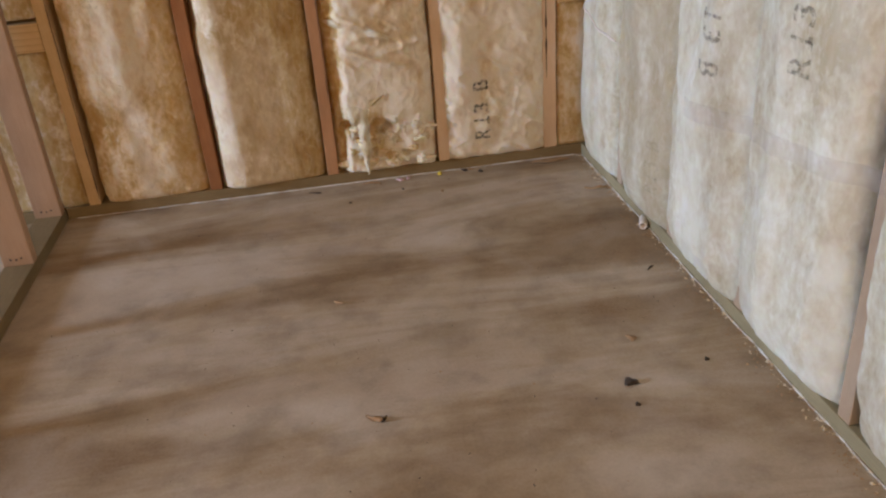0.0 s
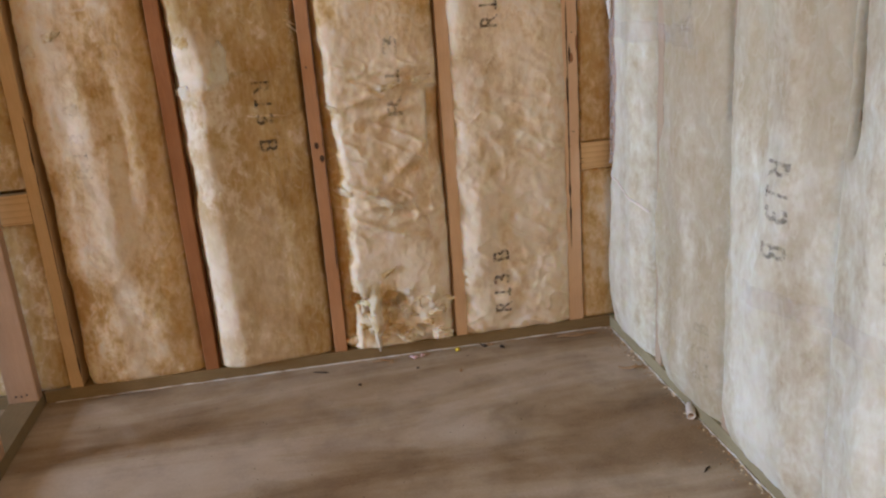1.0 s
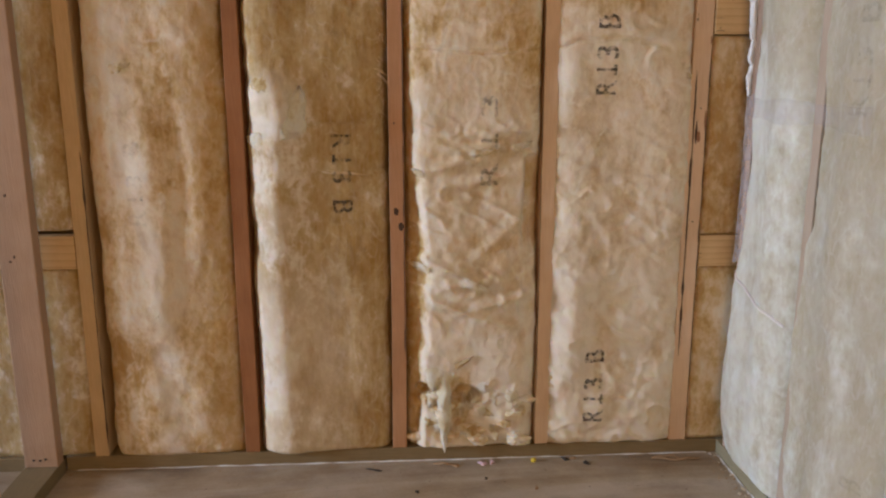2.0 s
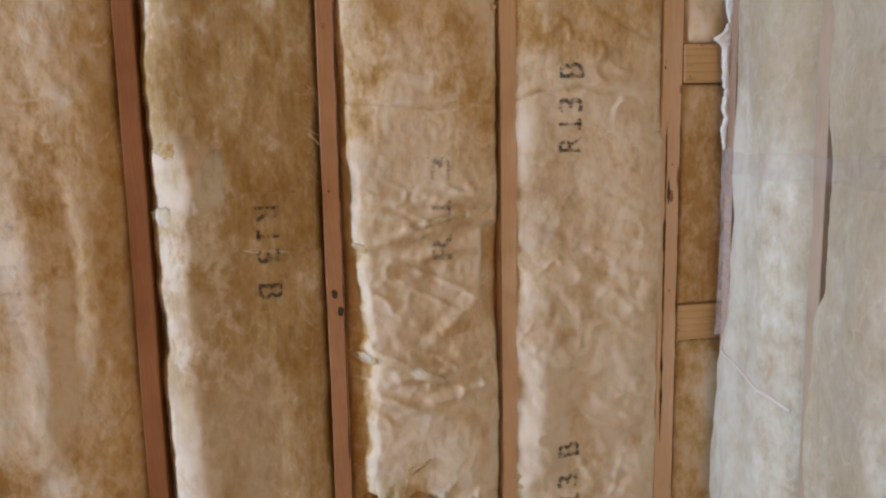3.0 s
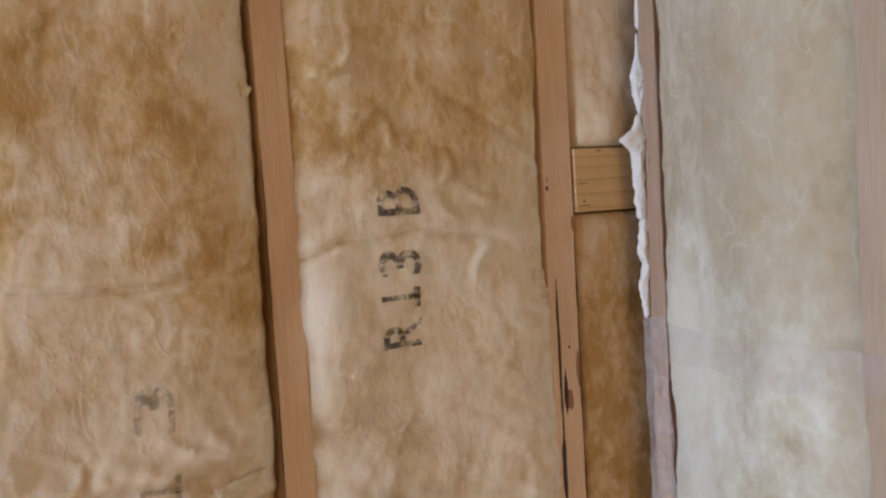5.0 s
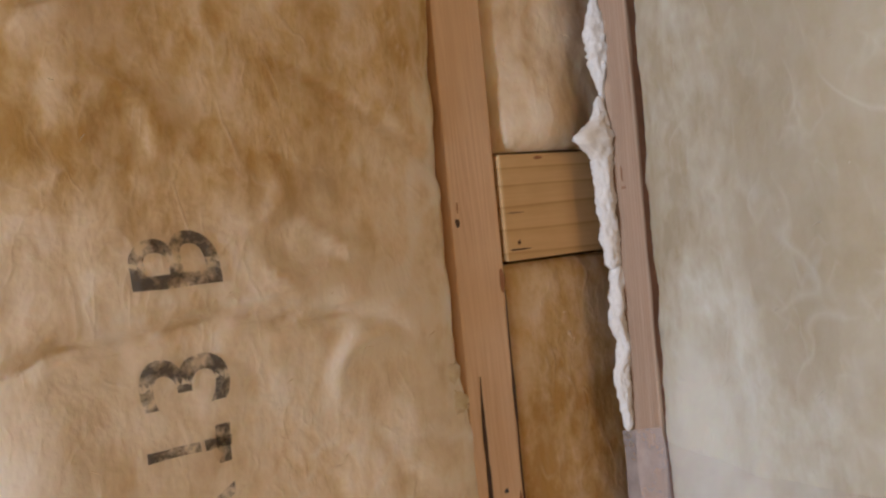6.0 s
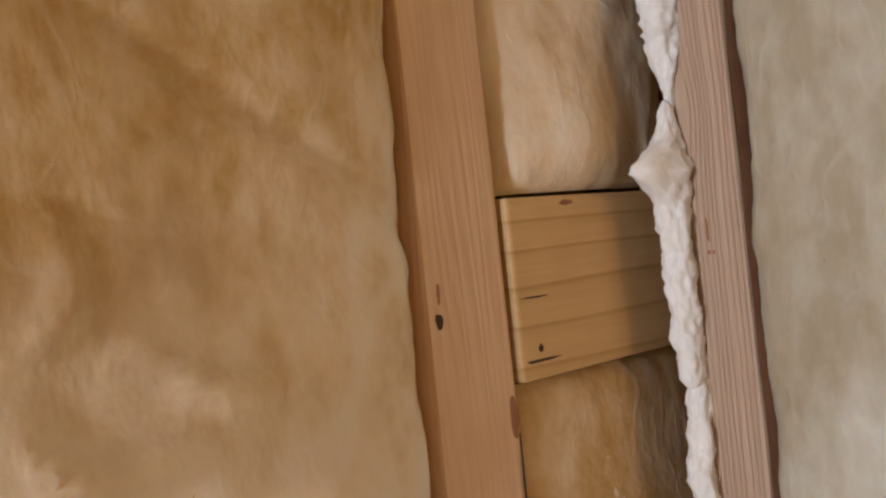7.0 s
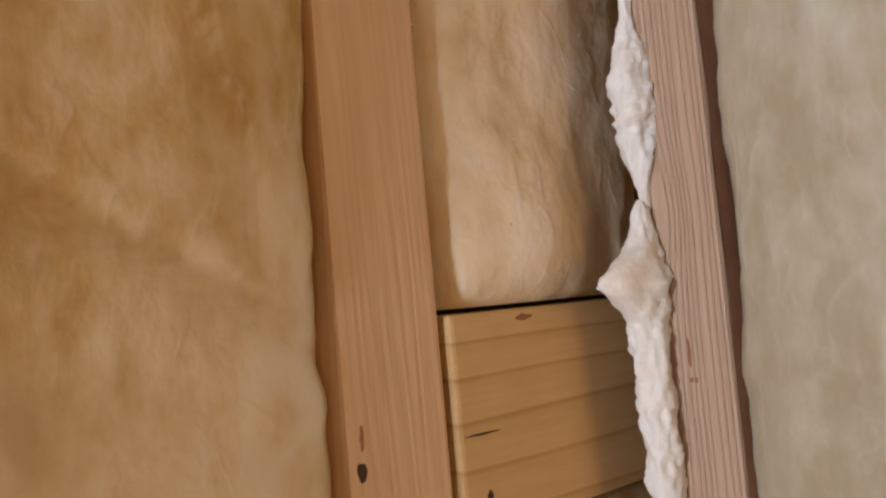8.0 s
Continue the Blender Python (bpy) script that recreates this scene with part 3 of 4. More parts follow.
def bark_strip(owner, x, z0, z1, wide, seed):
    """A dark ragged strip along a stud's edge: the gap's shade put into colour."""
    verts, faces, zs = [], [], np.arange(z0, z1, 0.006)
    for z in zs:
        end = min(1.0, (z - z0) / 0.05, (z1 - z) / 0.05)
        w = wide * end * (0.12 + 1.1 * float(smooth_noise(np.array(z * 26), np.array(0.5), seed)) ** 2 + 0.25 * float(smooth_noise(np.array(z * 120), np.array(0.5), seed + 2)))
        mid = x + 0.0012 * float(fbm(z * 12, 0.5, seed + 4))
        verts += [(mid - w, YW - 0.0004, z), (mid, YW - 0.0016, z), (mid + w, YW - 0.0004, z)]
    for i in range(len(zs) - 1):
        for k in (0, 1):
            a = 3 * i + k
            faces.append((a, a + 1, a + 4, a + 3))
    tagged(mesh_object("bark_strip", "bark_strip", verts, faces, KNOT, owner), "dark ragged strip for the gap's shade")


bark_strip(s5, 0.7618, 0.30, 1.10, 0.0040, 41)
bark_strip(s5, 0.7968, 0.08, 1.17, 0.0016, 43)
bark_strip(s4, 0.3545, 0.20, 1.30, 0.0016, 45)
bark_strip(s3, -0.0160, 0.30, 1.40, 0.0022, 47)
bark_strip(s1, -0.8485, 0.06, 0.90, 0.0030, 49)

# blocking between studs at the two ends of the wall
upper_block = board("blocking", (0.8015, YW - 0.003, 1.189), (0.9450, YW + 0.035, 1.280), BLOCKWOOD, "short yellow pine block with cracked grain in the corner bay", "blocking", 31, 0.0, "blocks between studs")
lower_block = board("blocking", (0.8015, YW + 0.001, 0.562), (0.9450, YW + 0.039, 0.650), BLOCKWOOD, "short yellow pine block low in the corner bay", "blocking", 32, 0.0, "blocks between studs")
board("blocking", (-1.2525, YW + 0.001, 0.581), (-0.8865, YW + 0.039, 0.671), BLOCKWOOD, "pale pine block behind the partition's end stud", "blocking", 33, 0.0, "blocks between studs")
for where, ra, rz, owner, mat, name in (
    ((0.8155, YW - 0.003, 1.2045), 0.0016, 0.0019, upper_block, KNOT, "nail_hole"),
    ((0.816, YW - 0.003, 1.1985), 0.0125, 0.0008, upper_block, KNOT, "crack"),
    ((0.814, YW - 0.003, 1.2300), 0.0100, 0.0005, upper_block, KNOT, "crack"),
    ((0.845, YW - 0.003, 1.2760), 0.0050, 0.0015, upper_block, STAIN, "knot"),
    ((0.806, YW + 0.001, 0.600), 0.0015, 0.0020, lower_block, STEEL, "nail_head"),
    ((0.806, YW + 0.001, 0.588), 0.0015, 0.0020, lower_block, STEEL, "nail_head"),
):
    part(name, disc(where, 1, -1, ra, rz, int(where[2] * 1e4), 0.0006), mat, owner)

# ---------------------------------------------------------------- open partition
OPEN = "studs of the open partition"
for k in range(13):
    y = (2.9415, 2.5855)[k] if k < 2 else 2.5855 - 0.406 * (k - 1)
    post = stud("partition_stud", (XL - DEEP, y - 0.0195, PLATE), (XL, y + 0.0195, HIGH), PARTPINE, "pinkish pine stud of the open partition on its plate" if k else "pinkish pine end stud of the open partition against the back wall", 50 + k, OPEN, 0.002)
    if k < 3:
        for j, (dx, z) in enumerate(((-0.062, 0.062), (-0.045, 0.060), (-0.030, 0.064), (-0.050, 0.63), (-0.060, 0.618), (-0.055, 0.79))):
            part("nail_head", disc((XL + dx, y - 0.0195, z), 1, -1, 0.0035, 0.0035, j + 10 * k), STEEL if j < 3 else KNOT, post)

# ---------------------------------------------------------------- side wall studs
SIDE = "studs of the side wall"
corner = stud("wall_stud", (XR + 0.001, 2.907, PLATE), (XR + DEEP, 2.939, HIGH), PINKPINE, "pinkish pine corner stud edged with white foam", 71, SIDE, 0.001)
for k, y in enumerate((2.5795, 2.172, 1.766, 1.327, 0.954, 0.548, 0.142, -0.264, -0.67, -1.076, -1.482, -1.888)):
    stud("wall_stud", (XR, y - 0.0195, PLATE), (XR + DEEP, y + 0.0195, HIGH), SIDEPINE, "greyish tan pine stud between batts of the side wall", 72 + k, SIDE)
for y, z, ra, rz, mat in ((2.926, 1.2425, 0.0022, 0.0012, STAIN), (2.927, 1.254, 0.0008, 0.006, STAIN), (2.923, 0.93, 0.004, 0.012, STAIN)):
    part("knot", disc((XR + 0.001, y, z), 0, -1, ra, rz, int(z * 1e4)), mat, corner)
# dark discs at the batt's edge, gap shadows set down as knots
for z, rz in ((1.272, 0.007), (1.250, 0.005), (1.345, 0.004), (0.955, 0.008)):
    part("knot", disc((XR + 0.012, 2.907, z), 1, -1, 0.003, rz, int(z * 1e4) + 5), KNOT, corner)


def waney_edge(owner, seed):
    """The corner stud's brown side with shade in its colour, rough, uneven in width."""
    verts, faces, zs = [], [], np.arange(0.30, 2.30, 0.008)
    for z in zs:
        x0 = XR + 0.0035 + 0.0030 * float(fbm(z * 14, 0.5, seed))
        for k in range(7):
            verts.append((x0 + 0.060 * k / 6, 2.9066 - (0.0 if k in (0, 6) else 0.0008 + 0.0016 * float(smooth_noise(np.array(z * 45), np.array(k * 1.3), seed + 3))), z))
    for i in range(len(zs) - 1):
        for k in range(6):
            a = 7 * i + k
            faces.append((a, a + 1, a + 8, a + 7))
    tagged(mesh_object("waney_edge", "waney_edge", verts, faces, SHADEBROWN, owner), "reddish-brown side with shade in its colour")


waney_edge(corner, 17)


def upright_grain(owner, x, y0, y1, z0, z1, knot, mat, seed):
    """Thin latewood lines up a stud's face that bow round a knot."""
    rng = random.Random(seed)
    count, n = 9, 60
    for k in range(count):
        rest = y0 + (y1 - y0) * (k + 0.5 + rng.uniform(-0.2, 0.2)) / count
        side = 1 if rest > knot[0] else -1
        thick = rng.uniform(0.00035, 0.00095)
        verts, faces = [], []
        for i in range(n + 1):
            z = z0 + (z1 - z0) * i / n
            bow = 0.0075 * math.exp(-((z - knot[1]) / 0.030) ** 2) * math.exp(-abs(rest - knot[0]) / 0.012)
            y = rest + side * bow + 0.0012 * float(fbm(z * 9, k * 0.35, seed))
            y = min(max(y, y0 + 0.001), y1 - 0.001)
            w = thick * (0.5 + 0.5 * float(smooth_noise(np.array(z * 30), np.array(k + 0.5), seed + 4)))
            verts += [(x, y - w, z), (x, y + w, z)]
        for i in range(n):
            faces.append((2 * i, 2 * i + 1, 2 * i + 3, 2 * i + 2))
        mesh_object("growth_line", "growth_line", verts, faces, mat, owner)


PINKGRAIN = plain("pink_latewood", (0.52, 0.355, 0.255), 0.7, 0.2, 120.0)
upright_grain(corner, XR + 0.0005, 2.909, 2.937, 0.95, 1.62, (2.938, 1.318), PINKGRAIN, 8)

# ---------------------------------------------------------------- batts, back wall
BATTS = "yellow glass wool batts in the back wall"


def shape_1(a, z):
    return 0.010 * np.exp(-((a + 0.66) / 0.06) ** 2) * step(z, 0.25, 0.5) * (1 - step(z, 0.9, 1.1)) + 0.012 * bump_at(a, z, -0.70, 0.16, 0.05, 0.12) - 0.010 * bump_at(a, z, -0.60, 0.75, 0.03, 0.2)


def shape_2(a, z):
    d = 0.020 * np.exp(-((a + 0.345) / 0.05) ** 2) * (1 - 0.7 * step(z, 1.02, 1.15))
    d += 0.018 * bump_at(a, z, -0.36, 1.02, 0.05, 0.07) + 0.020 * bump_at(a, z, -0.320, 0.985, 0.028, 0.055) + 0.010 * bump_at(a, z, -0.35, 0.80, 0.03, 0.06) + 0.012 * bump_at(a, z, -0.36, 0.90, 0.035, 0.02)
    line = 0.962 + 0.006 * np.sin(a * 25)
    d += 0.006 * (step(z, line - 0.004, line + 0.003) - step(z, line + 0.003, line + 0.10))
    d -= 0.004 * np.exp(-((z - 0.828 - 0.10 * (a + 0.2)) / 0.004) ** 2)
    return d


def edge_3(z):
    """The torn left edge of the pale facing, which bares the wool behind it."""
    edge = np.interp(z, [0.0, 0.22, 0.3, 0.42, 0.57, 0.70, 0.82, 0.95, 1.07, 1.2], [0.02, 0.03, 0.030, 0.034, 0.040, 0.030, 0.016, 0.006, -0.005, -0.03])
    return edge + 0.011 * fbm(z * 22, z * 0, 5, 4)


def shape_3(a, z):
    edge = edge_3(z)
    d = 0.026 * step(a, edge - 0.010, edge + 0.020) - 0.016
    # crumpled folds at mid height and above the tear
    for z0, tilt, size, wide, a0, aw in ((0.935, 0.10, 0.016, 0.016, 0.20, 0.13), (0.895, -0.06, 0.017, 0.014, 0.15, 0.10), (0.855, 0.14, 0.015, 0.014, 0.13, 0.09), (0.815, 0.12, 0.011, 0.014, 0.22, 0.10),
                                         (0.575, -0.25, 0.016, 0.014, 0.10, 0.09), (0.530, 0.15, 0.015, 0.014, 0.16, 0.08), (0.480, 0.35, 0.013, 0.014, 0.25, 0.08), (0.455, -0.30, 0.015, 0.013, 0.14, 0.10), (0.66, 0.8, 0.010, 0.02, 0.24, 0.07)):
        mid = z0 + tilt * (a - a0) + 0.010 * fbm(a * 16, z * 2, int(z0 * 1000), 2)
        d = d + size * np.exp(-((z - mid) / wide) ** 2) * np.exp(-((a - a0) / aw) ** 2)
    crush = step(z, 0.38, 0.44) * (1 - step(z, 0.93, 1.0))
    d = d + crush * 0.007 * (ridge(a * 6 + 2 * fbm(a * 6, z * 6, 81), z * 22 + a * 10, 83) - 0.25) + crush * 0.004 * fbm(a * 32, z * 36, 85, 2)
    line = 1.150 + 0.006 * np.sin(a * 18 + 1)
    d -= 0.008 * np.exp(-((z - line) / 0.004) ** 2)
    low = 1 - step(z, 0.21, 0.26)
    d = d + low * (0.016 * fbm(a * 20, z * 24, 91, 2) + 0.009 * ridge(a * 12, z * 26 + a * 8, 93) - 0.008)
    where = bump_at(a, z, 0.035, 0.215, 0.035, 0.030) + bump_at(a, z, 0.145, 0.20, 0.050, 0.045) + 0.8 * bump_at(a, z, 0.12, 0.11, 0.04, 0.05) + 0.6 * bump_at(a, z, 0.24, 0.10, 0.06, 0.03)
    hole = step(where + 0.40 * fbm(a * 26, z * 30, 97, 3), 0.50, 1.0)
    d = d - 0.048 * hole
    d -= 0.030 * step(a, 0.296 + 0.03 * (z - 0.75), 0.312 + 0.03 * (z - 0.75)) * step(z, 0.60, 0.68) * (1 - step(z, 0.865, 0.885))
    return d


def shape_4(a, z):
    line = 1.178 - 1.1 * (a - 0.53) ** 2 + 0.003 * np.sin(a * 60)
    d = -0.008 * np.exp(-((z - line) / 0.0032) ** 2) * (1 - step(a, 0.63, 0.70)) + 0.006 * np.exp(-((z - line - 0.02) / 0.02) ** 2)
    d += 0.016 * np.exp(-((a - 0.450) / 0.045) ** 2) * step(z, 0.20, 0.27) * (1 - step(z, 0.50, 0.58))
    d += 0.010 * bump_at(a, z, 0.42, 1.10, 0.04, 0.06) + 0.010 * bump_at(a, z, 0.46, 0.70, 0.05, 0.08)
    d += 0.007 * np.exp(-((z - 1.215 - 1.2 * (a - 0.655) ** 2 * 10) / 0.006) ** 2) * np.exp(-((a - 0.645) / 0.03) ** 2)
    d -= 0.005 * np.exp(-((z - 1.35 + 0.55 * (a - 0.60)) / 0.006) ** 2) * step(a, 0.56, 0.62)
    crush = 1 - step(z, 0.80, 1.0)
    d += crush * (0.0055 * fbm(a * 22 + z * 9, z * 26, 141, 3) + 0.006 * (ridge(a * 8 + 2 * fbm(a * 7, z * 7, 143), z * 14 + a * 9, 145) - 0.2))
    for a0, z0, r, lean in ((0.601, 1.222, 0.026, -1.9), (0.575, 1.262, 0.020, -0.4), (0.655, 1.12, 0.030, 2.2), (0.48, 1.30, 0.035, 0.8), (0.43, 1.42, 0.040, -0.9)):
        far = np.hypot(a - a0, z - z0)
        d += 0.007 * np.exp(-((far - r) / 0.005) ** 2) * np.clip(np.cos(np.arctan2(z - z0, a - a0) - lean), 0, 1)
    d += 0.004 * np.exp(-((a - 0.545) / 0.003) ** 2) * step(z, 0.56, 0.58) * (1 - step(z, 0.64, 0.66))
    return d


def wisps_of(a, z, seed):
    """Pale curling wisps where loose fibres lie on the face."""
    swirl_a, swirl_z = a * 14 + 1.6 * fbm(a * 9, z * 9, seed, 2), z * 12 + 1.6 * fbm(a * 9, z * 9, seed + 3, 2)
    return 0.55 * step(ridge(swirl_a, swirl_z, seed + 7), 0.62, 0.95) * step(fbm(a * 8, z * 7, seed + 9, 2), -0.1, 0.35)


def tone_1(a, z):
    streak = -0.665 - 0.075 * step(z, 0.45, 1.0) + 0.012 * fbm(z * 9, a * 2, 205, 2)
    second = np.exp(-((a + 0.615) / 0.022) ** 2) * step(z, 0.42, 0.5) * (1 - step(z, 0.72, 0.80))
    # right part toned darker, partly for a shadow cast on it
    return wisps_of(a, z, 201) + 0.70 * np.exp(-((a - streak) / 0.032) ** 2) * (1 - step(z, 1.08, 1.2)) + 0.5 * second - 0.50 * step(a, -0.62, -0.52)


def tone_2(a, z):
    rim = -0.345 + 0.018 * (1 - step(z, 0.85, 0.95)) + 0.085 * fbm(z * 10, a * 6, 15, 4) + 0.085 * np.exp(-((z - 1.00) / 0.08) ** 2)
    # torn edge is pale itself; window light on it is added to tone
    sheet = 1.15 * np.exp(-((z - 1.00) / 0.085) ** 2) + 0.55 * np.exp(-((z - 0.72) / 0.13) ** 2) + 0.40 * np.exp(-((z - 0.30) / 0.2) ** 2)
    return (0.95 * np.clip(sheet, 0.12, 1) * (1 - step(a, rim - 0.03, rim + 0.030)) - 0.15) + 0.50 * (1 - step(z, 0.42, 0.74)) * (1 - 0.6 * step(a, -0.25, -0.12))


def tone_3(a, z):
    # brown blots high up, plus shade of the torn holes put into tone
    blots_and_shade = bump_at(a, z, 0.10, 1.36, 0.06, 0.05) + bump_at(a, z, 0.25, 1.30, 0.04, 0.05) + bump_at(a, z, 0.22, 1.40, 0.05, 0.03) + 2.4 * bump_at(a, z, 0.135, 0.21, 0.030, 0.065) + 2.4 * bump_at(a, z, 0.035, 0.215, 0.028, 0.028) + 1.5 * bump_at(a, z, 0.13, 0.11, 0.03, 0.03)
    # the recessed slit at the right is darkened for its shade too
    return (0.42 + 0.25 * (1 - step(z, 0.4, 0.6))) * (1 - 1.1 * step(z, 0.98, 1.14)) - 0.6 * blots_and_shade + wisps_of(a, z, 301) - 1.1 * (1 - step(a - edge_3(z), -0.006, 0.004)) - 0.9 * step(a, 0.300, 0.312) * step(z, 0.62, 0.66) * (1 - step(z, 0.86, 0.88))


def tone_4(a, z):
    d = (0.42 + 0.25 * (1 - step(z, 0.5, 0.8))) * (1 - step(z, 1.18, 1.30)) + 1.2 * wisps_of(a, z, 401) - 0.35 * step(z, 1.25, 1.40)
    # window light on the left-facing bulge, put into tone as a white strip
    d = d + 0.9 * np.exp(-((a - 0.430) / 0.050) ** 2) * step(z, 0.22, 0.27) * (1 - step(z, 0.50, 0.58))
    d = d + 0.35 * bump_at(a, z, 0.41, 1.10, 0.04, 0.10) - 0.40 * bump_at(a, z, 0.60, 1.08, 0.06, 0.07) + 0.3 * bump_at(a, z, 0.62, 1.24, 0.03, 0.05)
    return d


b1 = Batt("back", -0.833, -0.4715, 101, "yellow glass wool batt with pale streaks and a torn corner", BATTS, 0.012, 0.009, 1.1, shape_1, tone=tone_1, trench=0.080)
b2 = Batt("back", -0.424, -0.0555, 102, "ochre glass wool batt with a torn pale edge and black lettering", BATTS, 0.010, 0.010, 1.0, shape_2, mat=OCHREWOOL, tone=tone_2, trench=0.080)
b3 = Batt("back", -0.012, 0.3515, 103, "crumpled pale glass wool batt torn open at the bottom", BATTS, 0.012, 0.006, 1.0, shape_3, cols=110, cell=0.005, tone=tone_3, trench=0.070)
b4 = Batt("back", 0.374, 0.7570, 104, "yellow glass wool batt with black lettering and a cross crease", BATTS, 0.014, 0.004, 0.9, shape_4, cols=90, cell=0.0055, tone=tone_4, spill=lambda z: 0.012 * (1 - step(z, 1.05, 1.15)), trench=0.040)
CORNERS = "glass wool offcuts in the narrow corner bays"
c1 = Batt("back", 0.803, 0.955, 105, "narrow ochre glass wool offcut under the low block", CORNERS, -0.004, 0.002, 0.45, None, PLATE, 0.560, 40, 0.006, 14.0, tone=lambda a, z: -0.22 + 0 * a, trench=0.06)
c2 = Batt("back", 0.803, 0.955, 106, "narrow ochre glass wool offcut between two blocks", CORNERS, -0.004, 0.002, 0.45, None, 0.652, 1.186, 40, 0.005, 14.0, tone=lambda a, z: -0.22 + 0 * a, trench=0.06)
c3 = Batt("back", 0.800, 0.955, 107, "narrow pale glass wool offcut above the block", CORNERS, 0.005, 0.004, 0.9, lambda a, z: 0.006 * bump_at(a, z, 0.86, 1.31, 0.03, 0.03), 1.2822, 2.42, 60, 0.004, 7.0, tone=lambda a, z: 0.35 + 0 * a, trench=0.03)
d1 = Batt("back", -1.250, -0.889, 108, "ochre glass wool batt behind the partition's end stud", CORNERS, -0.006, 0.003, 0.9, None, PLATE, 0.580, 60, 0.008, 8.0, mat=OCHREWOOL)
d2 = Batt("back", -1.250, -0.889, 109, "ochre glass wool batt above the block behind the partition", CORNERS, -0.006, 0.003, 0.9, None, 0.684, 2.42, 60, 0.008, 8.0, mat=OCHREWOOL)
for k in range(14):
    x = -1.272 - 0.406 * k
    Batt("back", x - 0.384, x - 0.023, 120 + k, "yellow glass wool batt in the next room", BATTS, 0.012, 0.005, 1.0, None, cols=40, cell=0.02)

# ---------------------------------------------------------------- batts, side wall
SIDES = "pale glass wool batts bulging from the side wall"


def bulge(middle, size, wide=0.09, slit=None):
    """A soft belly with upright folds; slit: (across, low, high) where the edge gapes."""

    def shape(a, z):
        d = size * np.exp(-((a - middle) / wide) ** 2) * (0.75 + 0.25 * np.sin(z * 6 + middle * 9))
        d = d + 0.011 * fbm(a * 13, z * 1.1 + middle, int(middle * 100), 2)
        if slit:
            d = d - 0.09 * np.exp(-((a - slit[0]) / 0.014) ** 2) * step(z, slit[1] - 0.04, slit[1]) * (1 - step(z, slit[2], slit[2] + 0.04))
        return d

    return shape


def streaks(a, z):
    """Upright pale and tan streaks."""
    return 1.35 * fbm(a * 8, z * 0.8, 19, 3)


# r1 to r3: shade high on the side wall is put into tone
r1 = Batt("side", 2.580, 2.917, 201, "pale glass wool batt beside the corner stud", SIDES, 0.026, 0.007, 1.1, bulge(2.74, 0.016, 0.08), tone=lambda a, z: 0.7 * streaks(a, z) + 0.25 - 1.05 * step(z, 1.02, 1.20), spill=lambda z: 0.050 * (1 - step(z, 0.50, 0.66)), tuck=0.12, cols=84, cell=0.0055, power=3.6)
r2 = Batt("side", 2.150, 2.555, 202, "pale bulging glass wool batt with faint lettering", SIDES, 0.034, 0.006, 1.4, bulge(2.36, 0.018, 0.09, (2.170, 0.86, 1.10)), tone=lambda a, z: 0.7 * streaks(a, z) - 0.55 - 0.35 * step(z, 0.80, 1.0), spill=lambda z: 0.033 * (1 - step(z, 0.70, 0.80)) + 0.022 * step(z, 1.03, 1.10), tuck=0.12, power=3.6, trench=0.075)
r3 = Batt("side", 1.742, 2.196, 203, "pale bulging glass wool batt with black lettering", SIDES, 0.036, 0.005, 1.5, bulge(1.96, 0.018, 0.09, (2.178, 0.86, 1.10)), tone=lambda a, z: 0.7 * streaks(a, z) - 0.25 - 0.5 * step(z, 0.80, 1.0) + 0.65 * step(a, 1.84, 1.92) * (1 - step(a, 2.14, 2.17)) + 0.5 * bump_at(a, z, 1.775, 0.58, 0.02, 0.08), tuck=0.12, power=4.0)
# r4's open seam is recessed, and its shade is darkened into tone too
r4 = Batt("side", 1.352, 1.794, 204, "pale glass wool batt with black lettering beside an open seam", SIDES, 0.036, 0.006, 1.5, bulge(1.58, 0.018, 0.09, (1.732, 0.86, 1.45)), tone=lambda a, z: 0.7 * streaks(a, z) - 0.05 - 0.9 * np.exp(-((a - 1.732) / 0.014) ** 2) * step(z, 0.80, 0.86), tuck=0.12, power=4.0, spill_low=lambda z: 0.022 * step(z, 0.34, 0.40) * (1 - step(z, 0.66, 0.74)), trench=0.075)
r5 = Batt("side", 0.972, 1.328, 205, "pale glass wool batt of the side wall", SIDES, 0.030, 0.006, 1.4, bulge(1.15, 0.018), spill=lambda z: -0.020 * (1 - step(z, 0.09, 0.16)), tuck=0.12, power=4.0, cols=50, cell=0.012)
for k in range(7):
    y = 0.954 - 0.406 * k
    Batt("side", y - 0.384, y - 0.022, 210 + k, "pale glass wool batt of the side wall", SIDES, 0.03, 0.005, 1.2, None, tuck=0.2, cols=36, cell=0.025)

# ---------------------------------------------------------------- lettering
b4.print_mark("R13 B", 0.489, 0.544, 1.036, 1.238)
b4.print_mark("R13 B", 0.487, 0.543, 0.115, 0.330)
b2.print_mark("R13 B", -0.203, -0.152, 0.726, 0.935, up=False)
b3.print_mark("R13", 0.187, 0.232, 0.800, 1.034, mat=WORN)
b1.print_mark("R13 B", -0.735, -0.690, 0.70, 0.92, mat=FADED)
r3.print_mark("R13 B", 1.874, 1.945, 0.585, 0.790, up=False, mat=WORN)
r4.print_mark("R13 B", 1.525, 1.590, 0.680, 0.895, mat=WORN)
r2.print_mark("R13 B", 2.215, 2.275, 0.150, 0.310, mat=FADED)
r2.print_mark("R13 B", 2.315, 2.375, 1.020, 1.230, mat=FADED)

